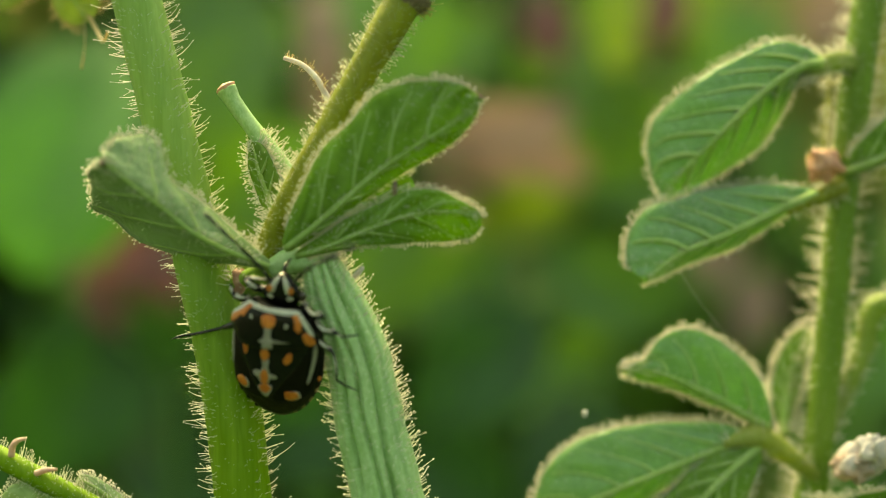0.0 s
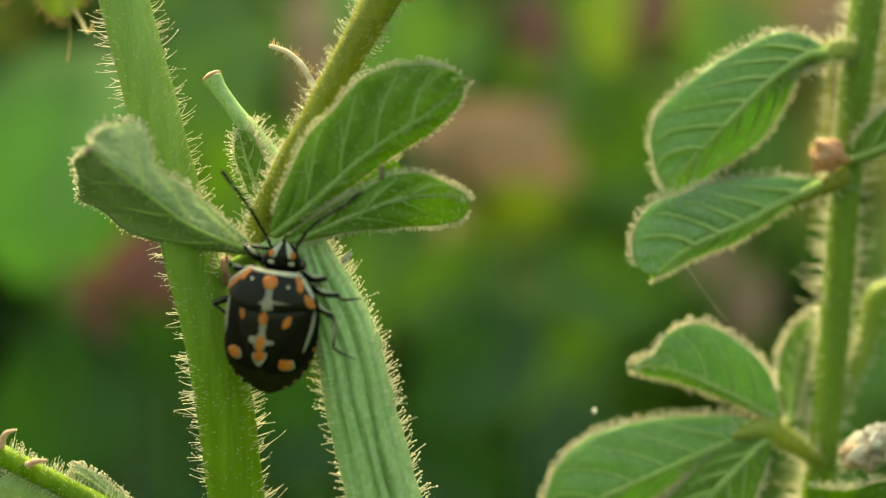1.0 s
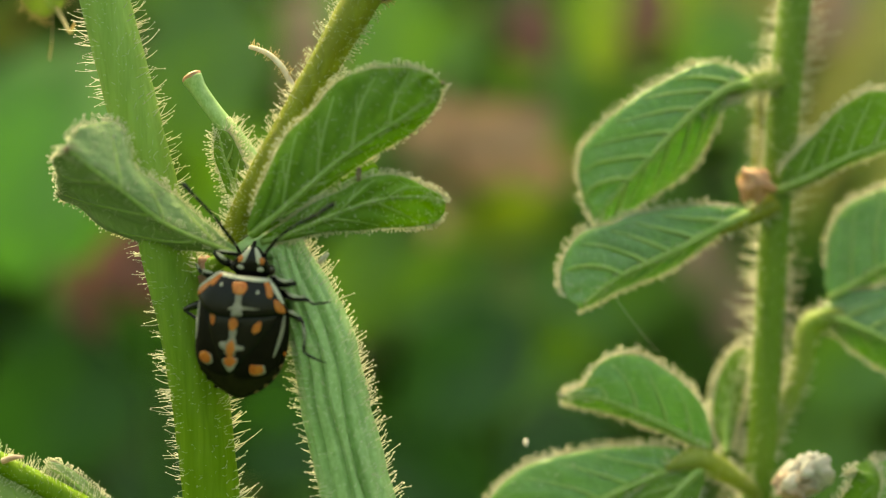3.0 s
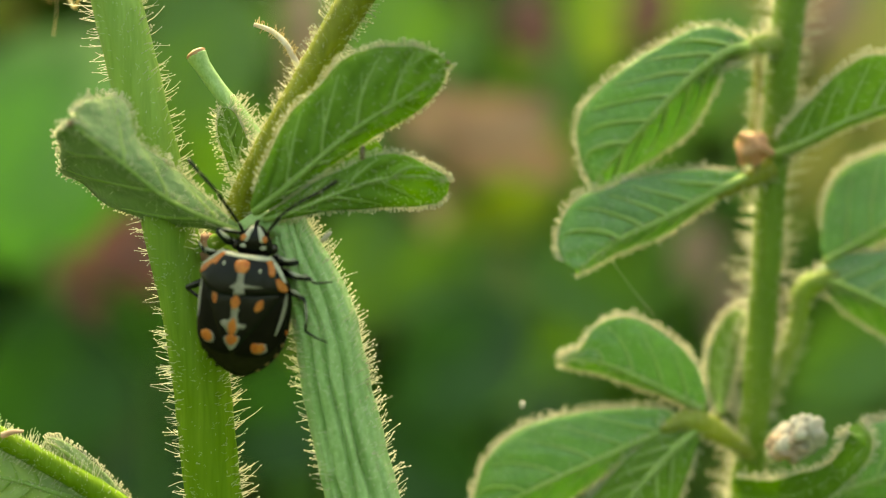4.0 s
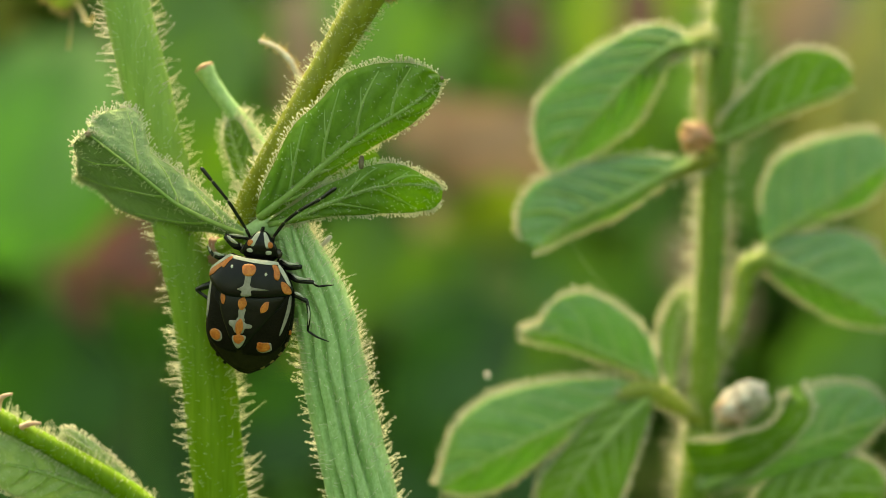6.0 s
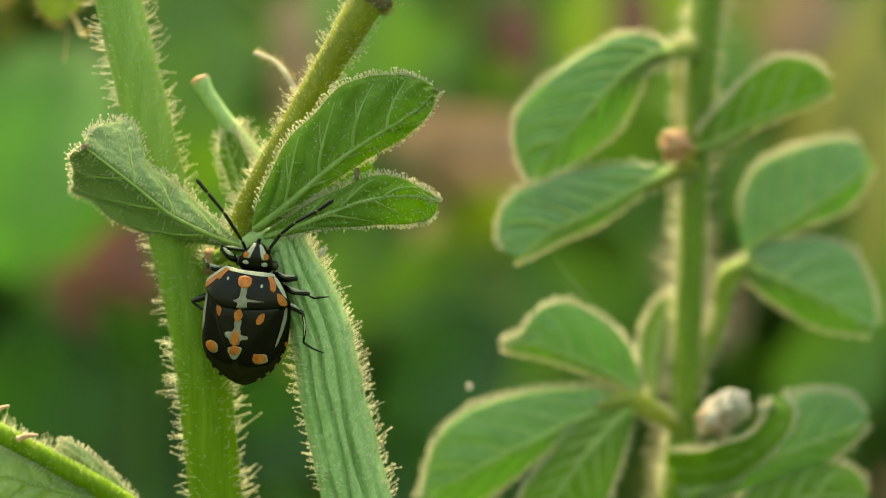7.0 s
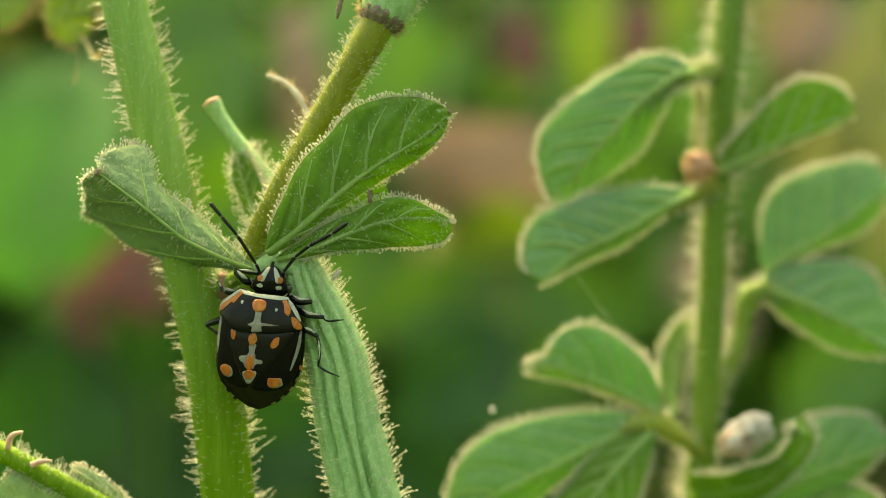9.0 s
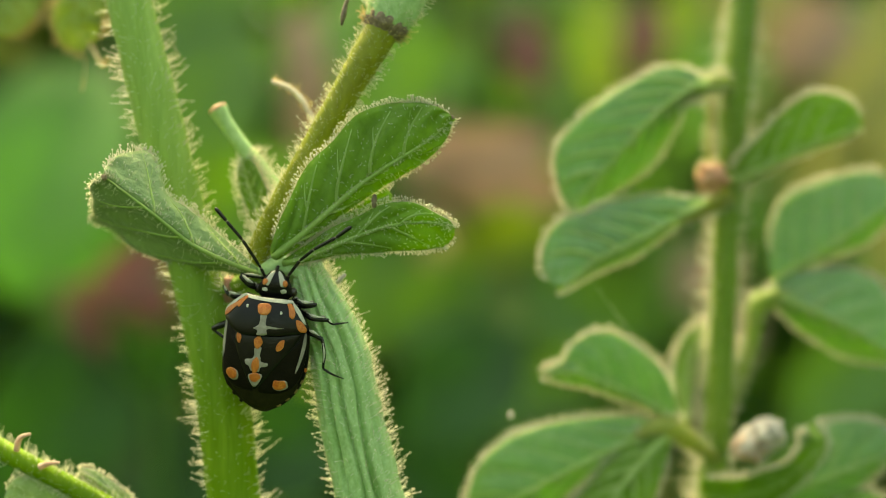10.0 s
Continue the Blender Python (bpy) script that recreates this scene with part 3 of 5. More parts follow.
def upper_shoot():
    root = Vector((-0.045, 0.022, -0.004))
    shoot = thing("weed_shoot", root, "yellow-green shoot with browning hairy leaves", "plant")
    sp = [root, V(-47, 20, -200), V(-44, 17, -50), V(-40.80, 15.00, 4.78), V(-32.89, 14.00, 13.40), V(-27.82, 13.00, 16.51), V(-22.55, 12.00, 17.91)]
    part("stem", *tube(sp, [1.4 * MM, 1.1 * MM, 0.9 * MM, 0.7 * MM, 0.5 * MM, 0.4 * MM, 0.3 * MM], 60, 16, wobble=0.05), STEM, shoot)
    leaflet(shoot, "leaflet", [V(-20.65, 10.00, 16.92), V(-20.72, 9.00, 15.27), V(-21.28, 9.00, 13.87), V(-20.50, 9.00, 12.54)], 1.7, 1.3, 10, -10, LEAF_PALE, "yellow-green leaflet with brown rim", p=0.6, q=0.4, veins=3, hairs=(0.4, 120, 100), seed=31, hair_material=HAIR_TAN)
    leaflet(shoot, "leaflet", [V(-24.83, 12.00, 17.91), V(-25.48, 12.00, 16.61), V(-26.29, 12.00, 15.31), V(-26.78, 12.00, 13.84)], 2.0, 1.6, 10, -10, LEAF_PALE, "yellow-green leaflet with brown rim", p=0.6, q=0.4, veins=3, hairs=(0.4, 120, 100), seed=32, hair_material=HAIR_TAN)
    part("dry_filament", *tube([V(-20.50, 9.00, 12.78), V(-19.79, 8.00, 11.92), V(-19.13, 7.00, 11.13), V(-18.60, 6.00, 11.38)], [0.12 * MM, 0.1 * MM, 0.09 * MM, 0.07 * MM], 14, 6, wobble=0.2), HAIR_TAN, shoot, "thin dry filament")
    part("dry_filament", *tube([V(-20.72, 9.00, 12.78), V(-20.56, 8.50, 11.14), V(-20.72, 8.50, 9.97)], [0.03 * MM, 0.025 * MM, 0.06 * MM], 14, 6), HAIR_TAN, shoot, "hanging dry thread")
    return shoot


upper_shoot()


# ---- the neighbouring weed that sways ----
def swaying_weed():
    root = V(11.49, 13.50, -51.75)
    root = Vector((root.x, root.y, -0.015))
    weed = thing("sticky_weed", root, "swaying hairy weed stalk with rounded green leaves", "plant")
    sp = [root, V(12.91, 13.10, -26.70), V(13.71, 12.50, -14.43), V(14.11, 12.50, -10.11), V(14.53, 12.50, -1.93), V(14.79, 12.50, 4.61), V(15.02, 12.50, 8.54), V(15.51, 12.50, 14.43), V(16.26, 12.90, 21.76), V(17.79, 13.50, 33.23)]
    sr = [1.93 * MM, 1.00 * MM, 0.84 * MM, 0.78 * MM, 0.76 * MM, 0.76 * MM, 0.84 * MM, 0.82 * MM, 0.80 * MM, 0.70 * MM]
    stem = part("stem", *tube(sp, sr, 130, 32, ribs=10, rib_depth=0.05, wobble=0.04), DARK_STEM, weed, "mid-green upright stem")
    part("stem_hairs", *hair_mesh(stem_hairs(sp[1:9], sr[1:9], 2500, 0.95, r=0.028, head=0.038, lift=0.0)), HAIR, stem, kind="stuff")

    def stalk(points, radii, mat, label, count=200):
        s = part("leaf_stalk", *tube(points, radii, 24, 18, wobble=0.06), mat, weed, label)
        part("stalk_hairs", *hair_mesh(stem_hairs(points, radii, count, 0.5)), HAIR, s, kind="stuff")

    stalk([V(14.95, 12.30, 11.20), V(13.38, 11.30, 10.98), V(12.21, 10.50, 10.50), V(11.30, 10.10, 10.15), V(10.12, 9.90, 9.05)], [0.60 * MM, 0.46 * MM, 0.44 * MM, 0.36 * MM, 0.12 * MM], LEAF_LIME, "yellow-green leaf stalk", 700)
    stalk([V(14.41, 11.90, 4.58), V(13.79, 11.40, 4.16), V(12.99, 10.90, 3.81), V(11.61, 10.30, 3.04)], [0.64 * MM, 0.48 * MM, 0.39 * MM, 0.13 * MM], YELLOW, "short leaf stalk", 120)
    stalk([V(14.20, 12.50, -8.48), V(15.38, 13.10, -6.57), V(16.46, 13.50, -3.95), V(17.04, 13.70, -1.70), V(18.17, 13.70, -1.30), V(19.84, 13.70, -0.97)], [0.64 * MM, 0.48 * MM, 0.48 * MM, 0.64 * MM, 0.54 * MM, 0.16 * MM], LEAF_LIME, "yellow-green hairy leaf stalk", 420)
    stalk([V(14.03, 12.10, -10.71), V(12.78, 11.50, -9.81), V(11.58, 11.10, -9.08), V(10.53, 10.50, -8.68), V(9.02, 9.90, -9.11)], [0.44 * MM, 0.46 * MM, 0.66 * MM, 0.70 * MM, 0.16 * MM], JOINT, "yellow-green leaf stalk", 240)
    stalk([V(13.71, 12.50, -15.02), V(14.31, 11.90, -13.60), V(15.36, 11.50, -12.55), V(16.60, 11.30, -12.26)], [0.54 * MM, 0.54 * MM, 0.48 * MM, 0.43 * MM], POD, "green leaf stalk", 120)
    side = [V(13.90, 13.10, 10.93), V(14.00, 13.30, 8.64), V(13.94, 13.30, 6.32), V(14.06, 13.10, 4.65)]
    stalk(side, [0.24 * MM, 0.27 * MM, 0.27 * MM, 0.24 * MM], YELLOW, "thin tan side stalk", 70)

    A = dict(hairs=(0.33, 260, 420), vein=2.0, rib=0.27, quilted=0.18, wavy=0.03)
    S = dict(hairs=(0.33, 260, 420), vein=1.3, rib=0.24, quilted=0.18, wavy=0.03)
    green = "rounded green leaflet with pale hairy rim"
    leaflet(weed, "leaflet", [V(12.90, 10.10, 10.78), V(12.01, 9.90, 10.62), V(11.13, 9.70, 10.09), V(9.92, 9.60, 9.07), V(8.65, 9.50, 7.71), V(7.41, 9.60, 6.31), V(6.32, 9.70, 5.12), V(5.61, 9.85, 4.19), V(5.24, 10.00, 3.44)], (0.33, 0.71, 1.0, 2.05, 2.65, 2.42, 1.81, 1.53, 1.17, 0.78, 0.44, 0.21), (0.32, 0.96, 1.86, 2.23, 2.76, 3.03, 2.97, 2.22, 1.32, 0.61, 0.26, 0.04), -40, -8, LEAF_BLUE, "broad grey-green leaflet with side veins", veins=6, seed=41, **A)
    leaflet(weed, "leaflet", [V(13.05, 10.90, 4.13), V(11.61, 10.33, 3.46), V(9.94, 9.79, 2.55), V(8.63, 9.33, 1.84), V(7.33, 8.93, 1.27), V(6.06, 8.59, 0.59), V(5.11, 8.33, -0.15), V(4.42, 8.10, -0.77)], (0.68, 0.62, 0.85, 1.11, 1.32, 1.24, 1.0, 0.84, 0.66, 0.46, 0.29, 0.22), (0.3, 0.86, 1.62, 2.3, 2.61, 2.6, 2.9, 2.61, 2.06, 1.58, 1.15, 0.78), -48, -5, LEAF_BLUE, green, veins=5, seed=42, **A)
    leaflet(weed, "leaflet", [V(14.63, 11.70, 5.34), V(15.64, 11.30, 5.76), V(16.84, 10.97, 6.40), V(18.05, 10.70, 7.05), V(19.33, 10.70, 7.56), V(20.80, 10.83, 8.12), V(22.13, 11.10, 8.66)], (0.45, 1.07, 1.41, 1.74, 2.14, 2.66, 2.86, 2.58, 2.14, 1.67, 1.15, 0.6), (0.42, 0.49, 0.56, 0.59, 0.63, 0.65, 0.64, 0.64, 0.54, 0.39, 0.26, 0.21), 3, -55, LEAF, "dark green folded leaflet", veins=4, seed=43, **S)
    leaflet(weed, "leaflet", [V(17.96, 13.90, -0.37), V(19.35, 13.74, 0.53), V(20.84, 13.70, 1.50), V(22.36, 13.78, 2.43), V(23.93, 13.98, 3.54), V(25.48, 14.30, 4.67)], (0.87, 2.43, 3.48, 3.96, 3.9, 3.74, 3.4, 3.03, 2.64, 2.19, 1.74, 1.32), (0.55, 0.39, 0.56, 0.76, 0.94, 1.28, 1.72, 1.62, 1.28, 0.83, 0.43, 0.21), -10, -40, LEAF_BLUE, green, veins=4, seed=44, **S)
    leaflet(weed, "leaflet", [V(17.44, 13.70, -1.10), V(18.71, 13.22, -1.62), V(20.26, 12.86, -2.27), V(21.86, 12.70, -3.09), V(23.53, 12.78, -3.98), V(25.12, 13.10, -4.98)], (0.68, 1.75, 2.31, 2.96, 3.54, 3.68, 3.3, 2.63, 1.96, 1.41, 0.82, 0.29), (0.53, 0.86, 1.39, 1.81, 1.95, 2.02, 2.0, 1.77, 1.37, 0.91, 0.52, 0.3), -15, -45, LEAF_BLUE, green, veins=4, seed=45, **S)
    leaflet(weed, "leaflet", [V(11.32, 10.90, -8.09), V(10.20, 10.44, -7.59), V(9.03, 10.01, -6.92), V(7.73, 9.67, -6.31), V(6.45, 9.44, -5.79), V(5.19, 9.33, -5.44), V(4.25, 9.30, -5.44), V(3.75, 9.30, -5.56)], (0.45, 0.42, 0.58, 0.83, 0.96, 1.1, 1.18, 1.02, 0.69, 0.47, 0.3, 0.25), (0.62, 1.77, 2.15, 2.52, 2.8, 2.67, 1.98, 0.6, 0.33, 0.23, 0.13, 0.07), -50, -5, LEAF_BLUE, green, veins=4, seed=46, **S)
    leaflet(weed, "leaflet", [V(12.44, 12.90, -8.72), V(12.51, 13.30, -6.92), V(12.92, 13.70, -4.96), V(13.62, 13.90, -3.04)], 0.86, 0.75, 0, -20, LEAF, "narrow green leaflet beside the stem", p=0.7, q=0.5, veins=4, seed=47, **A)
    leaflet(weed, "leaflet", [V(10.56, 10.70, -8.77), V(8.73, 10.13, -9.39), V(6.78, 9.61, -10.17), V(5.18, 9.27, -10.90), V(3.30, 9.04, -11.80), V(1.43, 8.93, -12.77), V(0.03, 8.99, -13.59), V(-0.75, 9.10, -14.20)], (0.6, 0.46, 0.74, 1.19, 1.58, 2.16, 2.37, 2.03, 1.47, 0.95, 0.46, 0.26), (0.48, 1.27, 1.88, 2.55, 3.01, 3.14, 2.7, 1.93, 1.03, 0.56, 0.32, 0.38), -35, -8, LEAF_BLUE, green, veins=5, seed=48, **S)
    leaflet(weed, "leaflet", [V(10.81, 10.30, -9.10), V(9.30, 9.66, -10.49), V(7.99, 9.26, -11.90), V(6.89, 9.18, -13.44), V(6.13, 9.38, -14.83), V(5.53, 9.70, -16.31)], (0.56, 1.13, 1.71, 2.24, 2.63, 2.75, 2.62, 2.25, 1.72, 1.09, 0.56, 0.24), (0.5, 0.8, 1.26, 1.46, 1.49, 1.58, 1.72, 1.65, 1.38, 1.03, 0.64, 0.26), -5, -12, LEAF, green, veins=5, seed=49, **S)
    leaflet(weed, "leaflet", [V(14.15, 11.10, -14.21), V(16.14, 10.70, -13.11), V(17.98, 10.43, -12.33), V(19.53, 10.30, -11.64), V(21.16, 10.43, -11.02), V(22.81, 10.63, -10.48), V(24.18, 10.90, -9.95)], (0.54, 0.58, 0.94, 1.46, 2.12, 2.76, 2.73, 2.43, 2.03, 1.6, 0.94, 0.33), (0.41, 0.97, 1.4, 1.53, 1.66, 1.69, 1.57, 1.28, 0.89, 0.56, 0.31, 0.21), -4, -25, LEAF_BLUE, green, veins=5, seed=50, **S)
    leaflet(weed, "leaflet", [V(16.23, 11.10, -16.65), V(18.69, 10.70, -14.96), V(21.18, 10.50, -14.12), V(24.18, 10.90, -14.20)], 1.93, 1.71, 0, -10, LEAF, green, curl=(-15, 0), p=0.7, q=0.4, veins=4, seed=51, **A)
    leaflet(weed, "leaflet", [V(13.15, 10.90, -12.63), V(14.59, 10.17, -12.56), V(16.04, 9.60, -12.02), V(17.35, 9.20, -11.26), V(18.59, 9.20, -10.11), V(19.26, 9.33, -9.03), V(18.96, 9.60, -8.32)], (1.26, 1.37, 1.42, 1.4, 1.32, 0.99, 1.12, 1.28, 1.51, 1.57, 0.99, 0.46), (1.2, 1.24, 1.54, 1.45, 1.2, 1.04, 0.88, 0.66, 0.38, 0.27, 0.24, 0.23), 35, -30, LEAF, "small cupped leaflet with frilled rim", wavy=0.12, quilted=0.03, rib=0.04, rake=0, veins=0, seed=52, hairs=(0.34, 260, 160))
    # Withered flower and small bud.
    bud = part("dry_bud", *lump(V(13.47, 11.10, 5.61), (0.84, 0.6, 0.80), 8, 0.6, 20, 14, 2.2), PINK, weed, "small withered salmon-pink bud")
    part("bud_hairs", *hair_mesh(stem_hairs([V(12.70, 11.10, 5.29), V(14.24, 11.10, 5.87)], [0.64 * MM, 0.64 * MM], 90, 0.25)), HAIR_TAN, bud, kind="stuff")
    c = V(15.95, 9.90, -9.36)
    part("flower_base", *lump(c + Vector((-0.06, 0.15, -0.04)) * MM, (1.05, 0.6, 0.85), 3, 0.4, 26, 18, 1.5), PALE, weed)
    flower = part("withered_flower", *lump(c + Vector((0.50, 0.0, 0.42)) * MM, (0.80, 0.7, 0.86), 5, 0.6, 30, 22, 2.6), PALE, weed, "curled white withered flower")
    part("petal", *lump(c + Vector((-0.5, -0.1, -0.38)) * MM, (0.94, 0.6, 0.72), 9, 0.6, 30, 22, 2.6), BLUSH, flower, "shrivelled pinkish petal")
    for dx, dz, w, turn in ((0.70, 0.8, 0.42, 0.5), (0.05, 0.55, 0.4, 1.0), (0.95, 0.3, 0.36, -1.1), (-0.75, -0.1, 0.4, 0.7)):
        q = c + Vector((dx, -0.55, dz)) * MM
        arm = Vector((math.cos(turn), 0.2, math.sin(turn))) * (0.6 * MM)
        part("petal", *tube([q - arm, q - arm * 0.3 + Vector((0, -0.2 * MM, 0)), q + arm * 0.4 + Vector((0, -0.1 * MM, 0)), q + arm], [0.13 * MM, w * MM, w * 0.9 * MM, 0.11 * MM], 16, 14, wobble=0.4, flat=0.22), PALE, flower)
    # A brown lump puts the dark of the flower's hollow into colour.
    part("dark_hollow", *lump(c + Vector((-0.12, -0.62, 0.02)) * MM, (0.34, 0.2, 0.15), 4, 0.5), BROWN, flower, "brownish hollow centre")
    part("white_tuft", *lump(V(1.80, 8.70, -7.80), (0.12, 0.11, 0.17), 2, 0.6), PALE, weed, "tiny white tuft on a leaf rim")
    part("spider_thread", *tube([V(6.19, 8.30, -0.28), V(7.31, 8.70, -1.77), V(8.47, 9.30, -3.09)], [0.009 * MM, 0.009 * MM], 10, 5), HAIR, weed, "fine pale spider thread")
    return weed, root


sway, sway_root = swaying_weed()


# ---- the painted bug: local x to its right as seen, y to its head, z out of its back, in mm ----
BUG_HOME = V(-9.22, 0.0, -3.36)
BUG_LEAN = 7.7
OUTLINE = [(-2.01, 1.06), (-2.01, 0.42), (-1.98, -0.38), (-1.92, -1.18), (-1.84, -1.57), (-1.59, -2.07), (-1.18, -2.47), (-0.77, -2.79), (-0.38, -3.04), (-0.01, -3.20), (0.39, -3.23), (0.77, -3.04), (1.14, -2.83), (1.52, -2.46), (1.81, -2.01), (1.99, -1.51), (2.07, -0.91), (2.06, -0.10), (2.00, 0.56), (1.90, 0.95), (1.25, 1.94), (-0.04, 1.98), (-1.26, 2.08)]


def back(x, y):
    """Height of the bug's back."""
    a = abs(x - 0.04) / 2.26
    b = (y + 0.45) / (3.05 if y < -0.45 else 3.0)
    s = max(0.0, 1 - a ** 2.4 - abs(b) ** 2.6)
    return 0.35 + 1.05 * s ** 0.55


def smooth_loop(points, n):
    p = [Vector((x, y, 0)) for x, y in points]
    out = []
    k = len(p)
    for i in range(n):
        s = i / n * k
        j, f = int(s) % k, s - int(s)
        a, b, c, d = p[j - 1], p[j], p[(j + 1) % k], p[(j + 2) % k]
        out.append(0.5 * (2 * b + (c - a) * f + (2 * a - 5 * b + 4 * c - d) * f * f + (3 * b - a - 3 * c + d) * f ** 3))
    return out


def shell(outline, rise, rim=0.12, n=48, rings=9, height=back, edge=0.0):
    """A domed plate over an outline, following the back at the height rise, with a turned-down rim (mm, local metres out)."""
    loop = smooth_loop(outline, n)
    c = sum(loop, Vector((0, 0, 0))) / n
    verts, faces = [(c.x * MM, c.y * MM, (height(c.x, c.y) + rise) * MM)], []
    for r in range(1, rings + 1):
        f = r / rings
        for q in loop:
            p = c.lerp(q, f)
            verts.append((p.x * MM, p.y * MM, (height(p.x, p.y) + rise - edge * f ** 8) * MM))
    for q in loop:
        verts.append((q.x * MM, q.y * MM, (height(q.x, q.y) + rise - edge - rim) * MM))
    for k in range(n):
        q = (k + 1) % n
        faces.append((0, 1 + k, 1 + q))
        for r in range(rings):
            a, b = 1 + r * n, 1 + (r + 1) * n
            faces.append((a + k, b + k, b + q, a + q))
    return verts, faces


def dot(x, y, rx, ry, turn=0.0, n=9):
    c, s = math.cos(radians(turn)), math.sin(radians(turn))
    out = []
    for k in range(n):
        a = 2 * math.pi * k / n
        w = 1 + 0.34 * noise.noise(Vector((math.cos(a) + 3 * x, math.sin(a) + 3 * y, x * y)))
        u, v = rx * w * math.cos(a), ry * w * math.sin(a)
        out.append((x + u * c - v * s, y + u * s + v * c))
    return out


def limb(points, radii, n=14, seg=10):
    v, f = tube([Vector(p) * MM for p in points], [r * MM for r in radii], n, seg)
    return v, f


def painted_bug():
    bug = thing("painted_bug", BUG_HOME, "black bug with orange and ivory markings, clinging to the stem", "insect")

    def p(name, vf, mat, parent=None, label=""):
        return part(name, *vf, mat, parent or bug, label, local=True)

    abdomen = p("abdomen", shell(OUTLINE, -0.12, 0.5, 80, 8), WING, label="broad black abdomen")
    belly_v, belly_f = shell([(x * 0.96, y * 0.96) for x, y in OUTLINE], 0, 0.0, 60, 6, lambda x, y: -0.05 - 0.4 * max(0, 1 - (x / 2.1) ** 2 - ((y + 0.6) / 2.9) ** 2))
    p("belly", (belly_v, [f[::-1] for f in belly_f]), SHELL)
    # Pale and dark segments along the abdomen's side.
    for sg in (-1, 1):
        for y, x, turn in ((-1.05, 2.02, 0), (-1.62, 1.92, 15), (-2.10, 1.70, 32), (-2.52, 1.36, 48), (-2.84, 0.98, 60)):
            p("side_segment", shell(dot(sg * (x - 0.03) + (0.06 if sg > 0 else 0.15), y, 0.055, 0.12, -sg * turn), -0.08, 0.1, 16, 3), ORANGE if y > -1.2 else MEMBRANE if sg < 0 else OCHRE, abdomen)
    # Wing cases and the tail membrane.
    lw = [(-0.15, 0.40), (-0.89, 0.33), (-1.88, 0.87), (-1.94, 0.30), (-1.91, -0.50), (-1.85, -1.30), (-1.71, -1.74), (-1.15, -2.15), (-0.49, -2.27), (-0.20, -2.02)]
    rw = [(-0.15, 0.40), (0.70, 0.46), (1.79, 0.77), (1.94, 0.42), (2.00, -0.24), (1.94, -0.98), (1.79, -1.64), (1.32, -2.14), (0.43, -2.31), (-0.09, -2.00)]
    margins = ([(-1.99, 1.12), (-1.89, 0.71), (-1.86, 0.04), (-1.84, -0.55), (-1.88, -0.85), (-1.92, -0.78), (-1.99, -0.11), (-2.00, 0.56)], [(1.91, 0.66), (1.95, 0.15), (1.87, -0.45), (1.73, -1.01), (1.63, -1.23), (1.62, -1.10), (1.71, -0.57), (1.79, 0.02), (1.82, 0.58)])
    for sg, pts, edge, spot, pale in ((-1, lw, margins[0], ((-1.36, -1.56), 0.30, 0.24, -32), ((-1.31, -1.59), 0.33, 0.26)), (1, rw, margins[1], ((0.96, -1.84), 0.33, 0.22, 14), ((1.03, -1.85), 0.36, 0.235))):
        w = p("wing_case", shell(pts, 0.0, 0.14, 56, 10, edge=0.02), WING, label="black leathery wing case")
        p("pale_margin", shell(edge, 0.03, 0.04, 40, 3), DUSK, w, "ivory wing margin")
        p("pale_spot_rim", shell(dot(*pale[0], pale[1], pale[2], spot[3]), 0.02, 0.03, 28, 3), DUSK, w)
        p("orange_spot", shell([(x + 0.02 * math.sin(9 * y), y + 0.02 * math.sin(11 * x)) for x, y in dot(*spot[0], *spot[1:])], 0.032, 0.03, 32, 4), ORANGE, w, "orange spot")
        for k in range(4):
            a, b = Vector((sg * (0.98 + 0.09 * k), -0.55 + 0.24 * k)), Vector((sg * 1.66, 0.22 + 0.1 * k))
            line = [a.lerp(b, s) for s in (0, 0.33, 0.66, 1)]
            p("wing_vein", limb([(q.x, q.y, back(q.x, q.y) + 0.008) for q in line], [0.010, 0.022, 0.012], 8, 6), SHELL, w)
    p("membrane", shell([(-1.45, -1.92), (-0.52, -2.06), (0.40, -2.07), (1.64, -1.72), (1.75, -1.97), (1.46, -2.38), (1.08, -2.76), (0.43, -3.11), (0.06, -3.11), (-0.40, -2.93), (-0.81, -2.64)], -0.02, 0.06, 48, 6), MEMBRANE, label="dark shiny wing membrane")
    # Scutellum: long rounded triangle.
    sc = p("scutellum", shell([(-1.33, 0.38), (-0.77, 0.40), (-0.10, 0.44), (0.70, 0.49), (1.64, 0.65), (1.40, 0.02), (0.96, -0.68), (0.47, -1.39), (0.11, -1.92), (-0.13, -2.14), (-0.36, -2.04), (-0.70, -1.50), (-1.06, -0.79), (-1.31, -0.16)], 0.07, 0.10, 70, 10, edge=0.03), SHELL, label="black rounded back shield")
